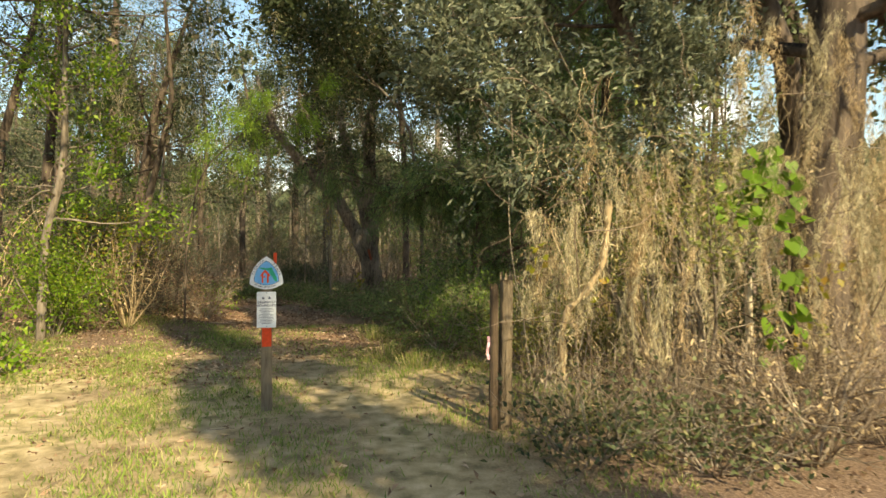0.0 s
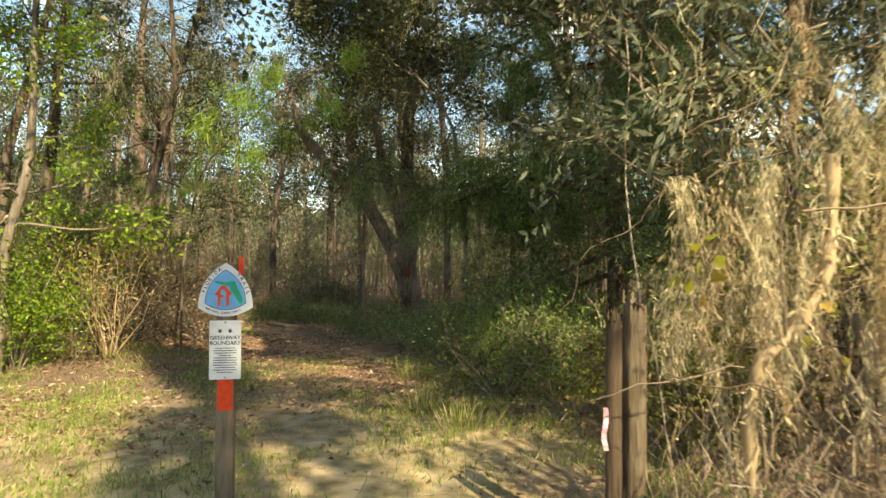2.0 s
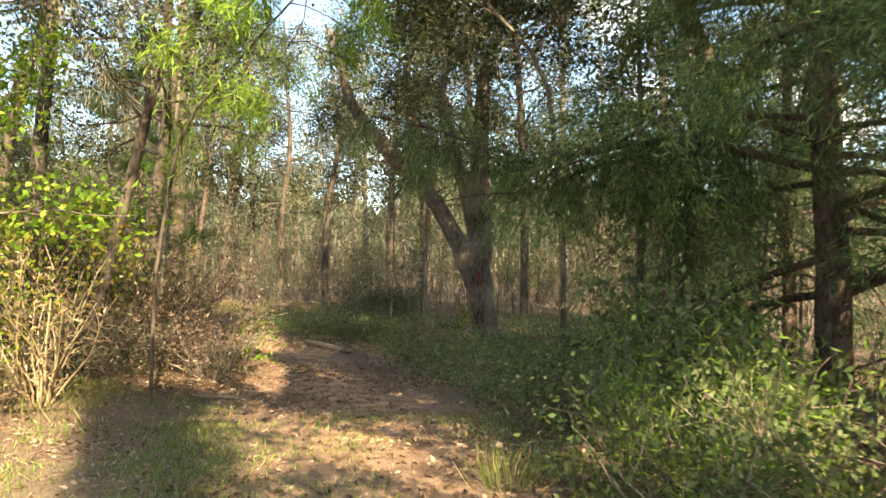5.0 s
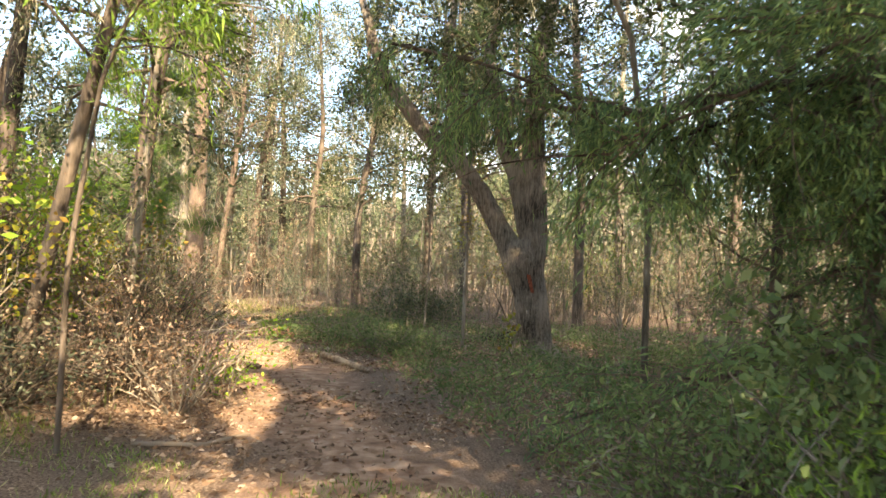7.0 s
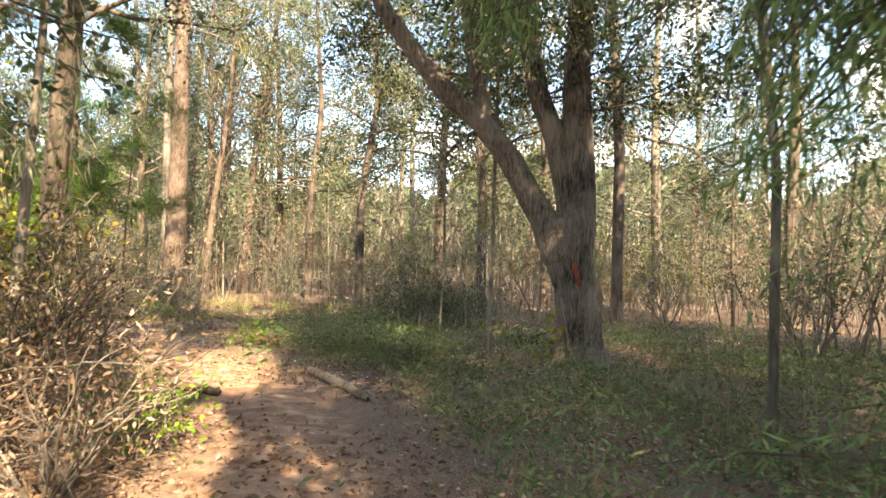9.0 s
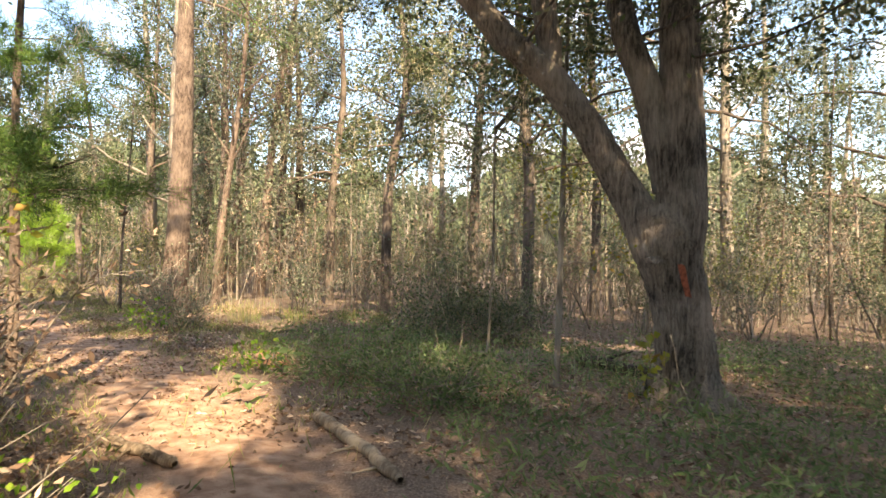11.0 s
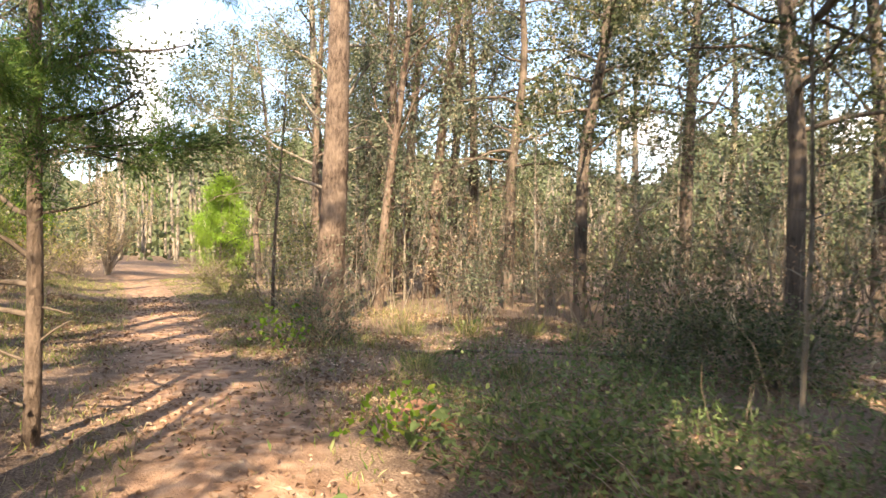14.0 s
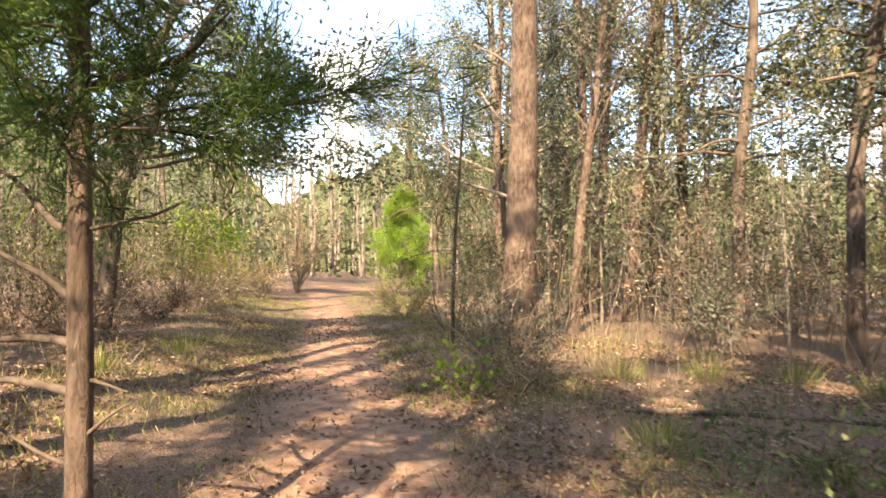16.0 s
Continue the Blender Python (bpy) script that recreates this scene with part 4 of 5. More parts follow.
# ---- curtain of dry vines and moss over the old fence line ----
def vine_curtain():
    k = np.random.default_rng(171)
    t = thing("vine_curtain", "curtain of dry tan vines and grey moss hanging over dead stems", "vines")
    # the dead shrubs that carry it
    w = Wood()
    for i in range(22):
        x = k.uniform(0.7, 3.6)
        base = (x, 5.2 + k.normal(0, 0.15), -0.03)
        pts = curve(base, unit(np.array([k.normal(0, 0.2), -0.03, 1.0])), k.uniform(1.6, 3.0), 9, k, 0.16)
        w.tube(pts, np.linspace(k.uniform(0.005, 0.012), 0.003, 10), 5)
    for i in range(46):
        x = k.uniform(0.5, 3.4)
        pts = curve((x, 4.95 + k.normal(0, 0.15), k.uniform(0.1, 2.6)), unit(np.array([k.normal(0, 1), k.normal(0, 0.3), k.normal(0.1, 0.5)])), k.uniform(0.5, 1.3), 10, k, 0.3)
        w.tube(pts, np.linspace(0.005, 0.002, 11), 4)
    w.mesh("dead_growth", TWIG, t)
    # hanging columns of moss and of dry vine: many thin ones and a few broad
    cols = []
    for i in range(50):
        x = 0.75 + 2.45 * (i + k.random()) / 50
        cols.append((x, 4.85 + 0.14 * math.sin(i * 1.7) + k.normal(0, 0.05), k.uniform(1.4, 2.35) if x > 0.95 else k.uniform(1.2, 1.7), k.uniform(0.4, 1.2), k.uniform(0.010, 0.032), 480))
    cols += [(0.70, 5.02, 1.70, 0.85, 0.06, 1900), (1.46, 4.8, 1.98, 1.15, 0.05, 1500), (1.62, 4.78, 1.15, 0.6, 0.06, 1500), (0.98, 4.8, 1.72, 0.9, 0.03, 1300)]
    for _ in range(12):
        cols.append((k.uniform(2.1, 3.2), 5.2 + k.normal(0, 0.08), k.uniform(2.6, 3.4), k.uniform(0.4, 0.9), 0.035, 700))
    for _ in range(14):
        cols.append((k.normal(3.82, 0.13), 5.6 + k.normal(0, 0.04), k.uniform(1.9, 2.9), k.uniform(1.2, 1.9), 0.035, 700))
    for i, (x, y, top, drop, wide, per) in enumerate(cols):
        n = int(per * drop)
        s = k.random(n)
        fan = wide * (0.5 + 0.9 * np.sin(s * 3.0 + i) ** 2) * (1.1 - 0.6 * s)
        p = np.stack([x + 0.05 * np.sin(s * 5 + i) + k.normal(0, 1, n) * fan, y + k.normal(0, 1, n) * fan * 0.7, np.maximum(top - drop * s, 0.12)], -1)
        d = k.normal(0, 0.35, (n, 3)) + np.array([0, 0, -0.9])
        leaves("moss_column", p, d, k.uniform(0.03, 0.09, n), k.uniform(0.002, 0.006, n), MOSS if i % 3 else DRY_VINE, t, k, 0.1)
    n = 600
    st = np.stack([k.uniform(0.6, 3.6, n), k.normal(4.92, 0.15, n), k.uniform(0.5, 2.8, n)], -1)
    strands("dead_tangle", st, k.uniform(0.2, 0.8, n), k.uniform(0.002, 0.005, n), DRY_VINE, t, k, 6, 0.45)
    n = 2600
    p = np.stack([k.uniform(0.6, 3.4, n), k.normal(5.02, 0.18, n), 2.2 * k.random(n) ** 1.2], -1)
    leaves("dry_foliage", p, k.normal(0, 0.6, (n, 3)) + np.array([0, 0, -0.5]), k.uniform(0.015, 0.05, n), k.uniform(0.006, 0.016, n), DRY_VINE, t, k)
    n = 2200
    p = np.stack([k.uniform(0.6, 3.8, n), k.normal(4.85, 0.3, n), k.uniform(0.0, 0.5, n)], -1)
    strands("dead_tangle", p, k.uniform(0.2, 0.7, n), k.uniform(0.002, 0.006, n), TWIG, t, k, 6, 0.9, (0, 0, 0.3))
    # thick pale looping vine
    pts = along([(1.25, 4.85, 1.75), (1.22, 4.8, 1.45), (1.18, 4.78, 1.25), (1.05, 4.76, 1.05), (0.92, 4.76, 0.93), (0.88, 4.78, 0.75), (0.9, 4.82, 0.4)], np.linspace(0, 1, 24))
    Wood().tube(pts, 0.022 + 0.008 * np.sin(np.arange(24) * 1.3), 7, 0.2, 9).mesh("thick_vine", DRY_VINE, t)
    st = np.repeat(pts, 14, 0) + k.normal(0, 0.025, (24 * 14, 3))
    leaves("vine_moss", st, k.normal(0, 0.4, (len(st), 3)) + np.array([0, 0, -0.8]), k.uniform(0.04, 0.12, len(st)), 0.008, MOSS, t, k, 0.1)


vine_curtain()


def climbing_vine():
    k = np.random.default_rng(181)
    t = thing("climbing_vine", "climbing vine with broad bright green heart-shaped leaves", "vine")
    line = along([(2.45, 5.1, 0.3), (2.5, 5.0, 1.0), (2.45, 4.95, 1.6), (2.35, 4.9, 2.0)], np.linspace(0, 1, 12))
    Wood().tube(line, 0.006, 5).mesh("stem", BARK_GREY, t)
    for n, c, s, z0, z1 in ((46, 2.4, 0.12, 1.55, 2.15), (26, 2.55, 0.06, 0.55, 1.6), (14, 2.2, 0.15, 1.6, 1.9)):
        for _ in range(n):
            p = np.array([k.normal(c, s), k.normal(4.78, 0.06), k.uniform(z0, z1)])
            d = unit(np.array([k.normal(0, 0.4), -0.5, -0.7 + k.normal(0, 0.3)]))
            side = unit(np.cross(d, np.array([k.normal(0, 0.3), 1.0, 0.2])))
            r = k.uniform(0.05, 0.085)
            bm = bmesh.new()
            rim = [bm.verts.new(Vector(p + d * r * a + side * r * b)) for a, b in ((0, 0), (-0.3, 0.35), (0, 0.75), (0.5, 0.75), (1.05, 0.35), (1.5, 0), (1.05, -0.35), (0.5, -0.75), (0, -0.75), (-0.3, -0.35))]
            for i in (1, 3, 5, 7):
                bm.faces.new((rim[0], rim[i], rim[i + 1], rim[(i + 2) % 10 or 9]))
            part("leaf", bm, LEAF_BRIGHT, t)


climbing_vine()
k2 = np.random.default_rng(182)
for n, (x, y, z, m) in enumerate(((0.72, 4.8, 1.3, 10), (1.2, 4.78, 1.0, 5), (2.9, 4.95, 1.2, 30), (2.75, 5.0, 0.8, 20))):
    t = thing("vine_sprig", "yellow-green vine leaves among the dry curtain", "vine", group="vine sprigs")
    p = np.array([x, y, z]) + k2.normal(0, 0.06 if n < 2 else 0.12, (m, 3))
    leaves("sprig_foliage", p, k2.normal(0, 0.6, (m, 3)) + np.array([0, -0.4, -0.6]), 0.08, 0.055, LEAF_YELLOW, t, k2)
shrub("olive_spray_shrub", "olive-green leafy sprays above the dry curtain", 1.95, 5.3, 2.35, 1.3, 183, 4200, (0.05, 0.022), LEAF_SUN, 10, bare=0.6)
# the shrub at (1.3, 7.2) has a lighter leaf colour in place of sun
shrub("olive_spray_shrub", "olive-green leafy shrub behind the dry curtain", 1.3, 7.2, 0.9, 1.4, 184, 2600, (0.045, 0.022), LEAF_YELLOW, 10, bare=0.3)
shrub("olive_spray_shrub", "green shrub behind the dry curtain near the dark trunk", 3.1, 6.8, 1.8, 1.5, 185, 3200, (0.07, 0.03), LEAF_OLIVE, 12, bare=0.2)
shrub("low_bramble", "low green bramble under the dry curtain", 0.95, 4.2, 0.45, 0.9, 186, 900, (0.05, 0.028), LEAF_OLIVE, 10)
shrub("low_bramble", "low green bramble among dead stems", 1.7, 4.0, 0.5, 1.0, 187, 800, (0.05, 0.028), LEAF_OLIVE, 12)
shrub("dead_bramble", "tangle of dead brown brambles", 2.4, 4.2, 0.8, 1.2, 188, 700, (0.05, 0.015), DRY_VINE, 20, TWIG)
shrub("dead_bramble", "tangle of dead brown brambles under vines", 3.2, 4.6, 0.9, 1.3, 189, 700, (0.05, 0.015), DRY_VINE, 20, TWIG)


def broad_vine(x, y, n, wide, seed):
    """A low vine with broad leaves lying over the herbs."""
    k = np.random.default_rng(seed)
    t = thing("ground_vine", "low vine with broad soft green leaves on the ground", "vine", group="ground vines")
    z0 = on_ground(x, y, 0.0)
    Wood().tube(curve((x - wide, y, z0 + 0.03), np.array([1.0, 0.2, 0.1]), wide * 2, 8, k, 0.3), 0.004, 4).mesh("stem", BARK_GREY, t)
    for _ in range(n):
        p = np.array([k.normal(x, wide * 0.5), k.normal(y, wide * 0.5), z0 + k.uniform(0.08, 0.30)])
        d = unit(np.array([k.normal(0, 0.7), -0.5 + k.normal(0, 0.4), -0.15 + k.normal(0, 0.25)]))
        side = unit(np.cross(d, np.array([k.normal(0, 0.3), k.normal(0, 0.3), 1.0])))
        up = np.cross(side, d)
        r = k.uniform(0.045, 0.08)
        bm = bmesh.new()
        rim = [bm.verts.new(Vector(p + d * r * a + side * r * c + up * r * 0.22 * abs(c))) for a, c in ((0, 0), (-0.3, 0.35), (0, 0.75), (0.5, 0.75), (1.05, 0.35), (1.5, 0), (1.05, -0.35), (0.5, -0.75), (0, -0.75), (-0.3, -0.35))]
        for i in (1, 3, 5, 7):
            bm.faces.new((rim[0], rim[i], rim[i + 1], rim[i + 2]))
        part("leaf", bm, LEAF_HERB, t)


broad_vine(-5.5, 19.0, 26, 0.45, 191)
broad_vine(-6.4, 18.5, 16, 0.3, 192)
broad_vine(-5.9, 17.0, 10, 0.25, 193)


def grass_tuft(x, y, h, n, seed, mat):
    k = np.random.default_rng(seed)
    t = thing("grass_tuft", "tuft of tall dry straw-coloured grass in the litter", "grass", group="grass tufts")
    z0 = on_ground(x, y, 0.0)
    p = np.stack([k.normal(x, 0.10, n), k.normal(y, 0.10, n), np.full(n, z0)], -1)
    out = p - np.array([x, y, z0])
    leaves("blade_mass", p, out * 3 + k.normal(0, 0.18, (n, 3)) + np.array([0, 0, 1.0]), k.uniform(0.4, 1.0, n) * h, 0.007, mat, t, k, 0.1)


for n, (x, y, h) in enumerate(((-9.2, 24.0, 0.5), (-8.4, 24.6, 0.45), (-7.4, 24.2, 0.4), (-9.9, 23.2, 0.5), (-6.9, 20.9, 0.35), (-8.2, 21.0, 0.35), (-0.7, 8.0, 0.35), (-0.3, 7.4, 0.3), (-1.0, 9.6, 0.35), (-6.5, 11.2, 0.5), (-14.2, 19.5, 0.4), (-13.0, 18.2, 0.35))):
    grass_tuft(x, y, h, 150, 600 + n, GRASS)

bm = bmesh.new()
bmesh.ops.create_icosphere(bm, subdivisions=3, radius=0.24, matrix=Matrix.Translation((-6.9, 19.1, -0.04)) @ Matrix.Diagonal((1.2, 0.9, 0.75, 1)))
for v in bm.verts:
    v.co += Vector(noise.noise_vector(v.co * 5)) * 0.06 + Vector(noise.noise_vector(v.co * 19)) * 0.015
mound = thing("clay_mound", "small bare reddish clay mound in the undergrowth", "mound")
part("earth", bm, bark_material("red_clay", (0.20, 0.09, 0.055), (0.48, 0.25, 0.15), 8.0), mound)

# ---- sunlit weeds where the trail bends ----
for n, (x, y, h, w, mat, label) in enumerate((
    (-17.7, 20.4, 0.9, 1.5, LEAF_DEAD, "brown twiggy weeds beside the trail"),
    (-19.4, 21.8, 1.0, 1.6, DRY_VINE, "tall tan dry weeds in sun"),
    (-21.0, 23.0, 1.1, 1.6, LEAF_SUN, "low olive-yellow weeds in sun"),
    (-22.8, 24.2, 1.5, 1.6, LEAF_YELLOW, "yellow-green sapling shrub in full sun"),
    (-25.0, 26.2, 1.3, 1.8, DRY_VINE, "pale dry weeds at the trail's bend"),
    (-27.4, 27.6, 1.3, 1.8, LEAF_SUN, "yellow-green weeds at the trail's bend"),
    (-16.0, 18.6, 1.0, 1.5, LEAF_DEAD, "brown twiggy weeds beside the trail"),
    (-14.3, 17.0, 0.9, 1.4, LEAF_DEAD, "brown twiggy weeds beside the trail"),
    (-12.6, 15.9, 1.1, 1.4, LEAF_GREY, "low leafy weeds on the trail's shoulder"),
    (-18.6, 19.2, 1.6, 1.6, LEAF_GREY, "grey-green shrub among dry weeds"),
    (-16.8, 16.6, 1.7, 1.7, LEAF_DEAD, "tall brown dry thicket"),
    (-21.4, 20.8, 2.0, 1.8, LEAF_OLIVE, "olive shrub among dry weeds"),
    (-18.2, 26.6, 0.8, 1.3, LEAF_SUN, "low olive-yellow weeds in sun"),
    (-22.5, 29.4, 1.0, 1.5, LEAF_SUN, "low olive-yellow weeds in sun"),
)):
    shrub("roadside_weeds", label, x, y, h, w, 601 + n, 1100, (0.06, 0.026), mat, 18, TWIG, group="sunlit weeds")


# ---- old fence post, snag, flag tape ----
def old_post(name, label, x, y, h, r, lean, mat, seed):
    k = np.random.default_rng(seed)
    t = thing(name, label, "post")
    z0 = on_ground(x, y, 0.15)
    s = np.linspace(0, 1, 30)
    line = np.stack([x + lean * s, y + 0.0 * s, z0 + (h + 0.15) * s], -1)
    w = Wood().tube(line, r * (1.06 - 0.1 * s), 28, 0.05, seed)
    v = np.concatenate(w.v).reshape(30, 28, 3)
    # lengthwise splits and a ragged top
    groove = 1 - 0.22 * (k.random(28) < 0.3)[None, :, None] * (0.4 + 0.6 * k.random((30, 1, 1)))
    v = line[:, None] + (v - line[:, None]) * np.where(np.arange(3) < 2, groove, 1)
    v[-1, :, 2] += k.uniform(-0.10, 0.05, 28)
    quads("shaft", v, np.concatenate(w.f), mat, t, True)
    bm = bmesh.new()
    bmesh.ops.create_circle(bm, cap_ends=True, segments=9, radius=r * 0.9, matrix=Matrix.Translation((x + lean, y, z0 + h + 0.02)))
    for vert in bm.verts:
        vert.co.z += k.uniform(-0.04, 0.01)
    part("broken_top", bm, mat, t)
    return t


old_post("fence_post", "weathered grey-brown split fence post with a broken top", 0.475, 4.99, 1.19, 0.052, 0.02, WOOD_SPLIT, 201)
# added dark shaft, stands in for the darker left face of the same post
old_post("fence_post", "dark shaft added as the darker left side of the fence post", 0.385, 4.95, 1.12, 0.034, 0.01, WOOD_DARK, 202)
old_post("snag", "pale barkless snag standing in dry brambles", 2.5, 5.2, 1.15, 0.03, -0.04, plain_material("bleached_wood", (0.62, 0.52, 0.38), 0.8, 0.2), 203)

tape = thing("flag_tape", "pink and white marking tape hanging from the fence post's dark side", "marker tape")
bm = bmesh.new()
rows = []
for i in range(9):
    z = 0.72 - 0.022 * i
    rows.append([bm.verts.new((0.342 + 0.005 * math.sin(i * 0.9) + dx, 4.875 - 0.006 * math.cos(i * 1.7), z)) for dx in (-0.010, 0.010)])
for a, c in zip(rows, rows[1:]):
    bm.faces.new((a[0], a[1], c[1], c[0]))
part("tape", bm, plain_material("pale_pink_tape", (0.62, 0.36, 0.42), 0.4, 0.3, 60), tape)


# ---- trail sign ----
WHITE = plain_material("sign_white", (0.74, 0.75, 0.76), 0.45, 0.06, 25)
BLUE = plain_material("sign_blue", (0.16, 0.45, 0.80), 0.45, 0.06, 25)
GREEN = plain_material("sign_green", (0.02, 0.38, 0.22), 0.45, 0.08, 25)
RED = plain_material("sign_orange_red", (0.85, 0.10, 0.03), 0.5, 0.06, 25)
INK = plain_material("sign_ink", (0.06, 0.07, 0.12), 0.6, 0.1, 25)


def plate(outline, y0, y1):
    """A flat plate from an outline in x and z, between two depths."""
    bm = bmesh.new()
    front = [bm.verts.new((x, y0, z)) for x, z in outline]
    back = [bm.verts.new((x, y1, z)) for x, z in outline]
    bm.faces.new(front)
    bm.faces.new(back[::-1])
    n = len(outline)
    for i in range(n):
        bm.faces.new((front[i], back[i], back[(i + 1) % n], front[(i + 1) % n]))
    bmesh.ops.recalc_face_normals(bm, faces=bm.faces)
    bmesh.ops.triangulate(bm, faces=[f for f in bm.faces if len(f.verts) > 4])
    return bm


def shield(scale, cz):
    """Rounded triangle with its point up, 0.27 m across at scale 1."""
    scale = scale * 0.91
    a, b, c = np.array((0, 0.17)), np.array((0.15, -0.085)), np.array((-0.15, -0.085))
    out = []
    for p, q, bulge in ((a, c, 0.042), (c, b, 0.052), (b, a, 0.042)):
        d = q - p
        nor = np.array((d[1], -d[0])) / np.linalg.norm(d)
        for s in np.linspace(0, 1, 12, endpoint=False):
            e = p + d * s - nor * bulge * 4 * s * (1 - s) * -1 * (1 if nor @ ((p + q) / 2) > 0 else -1)
            out.append((e[0] * scale, e[1] * scale + cz))
    return out


def bar(p, q, w):
    p, q = np.array(p, float), np.array(q, float)
    d = (q - p) / np.linalg.norm(q - p)
    n = np.array((-d[1], d[0])) * w / 2
    return [tuple(p + n), tuple(q + n), tuple(q - n), tuple(p - n)]


def letters(text, size, x, z, depth, mat, parent, name="lettering", turn=0.0):
    c = bpy.data.curves.new("text", "FONT")
    c.body, c.size, c.align_x, c.align_y = text, size, "CENTER", "CENTER"
    c.offset = size * 0.02
    tmp = new("text", c)
    me = bpy.data.meshes.new_from_object(tmp.evaluated_get(bpy.context.evaluated_depsgraph_get()))
    bpy.data.objects.remove(tmp)
    bpy.data.curves.remove(c)
    me.transform(Matrix.Translation((x, depth, z)) @ Matrix.Rotation(turn, 4, "Y") @ Matrix.Rotation(radians(90), 4, "X"))
    me.materials.append(mat)
    ob = new(name, me)
    ob.parent = parent
    return ob


def trail_sign():
    t = thing("trail_sign", "wooden trail post with shield sign, boundary notice and orange blaze", "sign", (-1.495, 5.46, on_ground(-1.495, 5.46, 0.0)))
    t.rotation_euler = (0, 0, radians(14))
    bm = bmesh.new()
    bmesh.ops.create_cube(bm, size=1, matrix=Matrix.Translation((0.0, 0.045, 0.56)) @ Matrix.Diagonal((0.09, 0.09, 1.50, 1)))
    bmesh.ops.bevel(bm, geom=bm.edges[:], offset=0.006, segments=2, affect="EDGES")
    part("post", bm, WOOD_POST, t, "square weathered wooden post")
    s = part("shield_plate", plate(shield(1.0, 1.16), -0.012, -0.006), WHITE, t, "white rounded-triangle sign plate")
    part("blue_field", plate(shield(0.73, 1.163), -0.0145, -0.012), BLUE, s, "sky blue field")
    part("dark_outline", plate(shield(0.755, 1.163), -0.0132, -0.012), INK, s)
    state = [(-0.058, 0.052), (-0.05, 0.058), (0.0, 0.05), (0.045, 0.058), (0.06, 0.02), (0.085, -0.03), (0.085, -0.055), (0.072, -0.062), (0.058, -0.04), (0.048, -0.02), (0.028, 0.005), (0.02, 0.03), (-0.005, 0.035), (-0.03, 0.042)]
    part("green_map", plate([(x, z + 1.163) for x, z in state], -0.0165, -0.0145), GREEN, s, "green map outline")
    for p, q, w in (((-0.045, -0.015), (-0.008, 0.032), 0.014), ((0.03, -0.015), (-0.008, 0.032), 0.014), ((-0.029, 0.0), (-0.029, -0.072), 0.014), ((0.014, 0.0), (0.014, -0.072), 0.014), ((-0.029, -0.022), (-0.006, -0.022), 0.012), ((-0.005, 0.02), (0.014, 0.0), 0.012)):
        part("arrow_bar", plate([(x - 0.003, z + 1.163) for x, z in bar(p, q, w)], -0.0185, -0.0165 + 0.0003 * w), RED, s)
    ring = np.array(shield(0.875, 1.163))
    side_l, base, side_r = ring[0:12][::-1], ring[12:24], ring[24:36][::-1]
    for text, pts, a, b2, size in (("FLORIDA", side_l, 0.22, 0.85, 0.026), ("TRAIL", side_r, 0.25, 0.72, 0.026), ("NATIONAL SCENIC TRAIL", base, 0.12, 0.88, 0.015)):
        for i, ch in enumerate(text):
            if ch == " ":
                continue
            q = np.linspace(a, b2, len(text))[i] * 11
            j = int(min(q, 10))
            e = pts[j] + (pts[j + 1] - pts[j]) * (q - j)
            d = pts[j + 1] - pts[j]
            letters(ch, size, e[0], e[1], -0.0127, INK, s, "letter", -math.atan2(d[1], d[0]))
    p = part("notice_plate", plate([(x * 0.079, 0.863 + z * 0.152) for x, z in ((-0.94, -1), (0.94, -1), (1, -0.97), (1, 0.97), (0.94, 1), (-0.94, 1), (-1, 0.97), (-1, -0.97))], -0.006, -0.001), WHITE, t, "white aluminium boundary notice")
    letters("GREENWAY", 0.028, 0, 0.925, -0.0068, INK, p, "word")
    letters("BOUNDARY", 0.028, 0, 0.898, -0.0068, INK, p, "word")
    for i in range(11):
        w = (0.05, 0.058, 0.055, 0.03, 0.056, 0.06, 0.058, 0.06, 0.05, 0.06, 0.04)[i]
        part("text_line", plate(bar((-w, 0.872 - 0.0125 * i), (w, 0.872 - 0.0125 * i), 0.0035), -0.0068, -0.006), INK, p)
    for cx in (-0.027, 0.024):
        bm = bmesh.new()
        for a in np.linspace(-1.1, 1.1, 7):
            top = Vector((cx + 0.018 * math.sin(a), -0.0068, 0.952 + 0.026 * math.cos(a)))
            bm.faces.new([bm.verts.new(v) for v in ((cx - 0.004, -0.0068, 0.952), (cx + 0.004, -0.0068, 0.952), top)])
        part("plant_mark", bm, INK, p)
    for z in (1.005, 0.72):
        bm = bmesh.new()
        bmesh.ops.create_uvsphere(bm, u_segments=10, v_segments=6, radius=0.004, matrix=Matrix.Translation((0, -0.006, z)))
        part("screw", bm, INK, p)
    part("blaze", plate([(-0.038, 0.55), (0.040, 0.55), (0.041, 0.71), (-0.037, 0.71)], -0.003, 0.001), BLAZE, t, "bright orange painted blaze")
    part("side_blaze", plate([(0.056, 1.17), (0.082, 1.17), (0.083, 1.345), (0.057, 1.345)], 0.04, 0.045), BLAZE, t, "orange strip on the post's edge")


trail_sign()


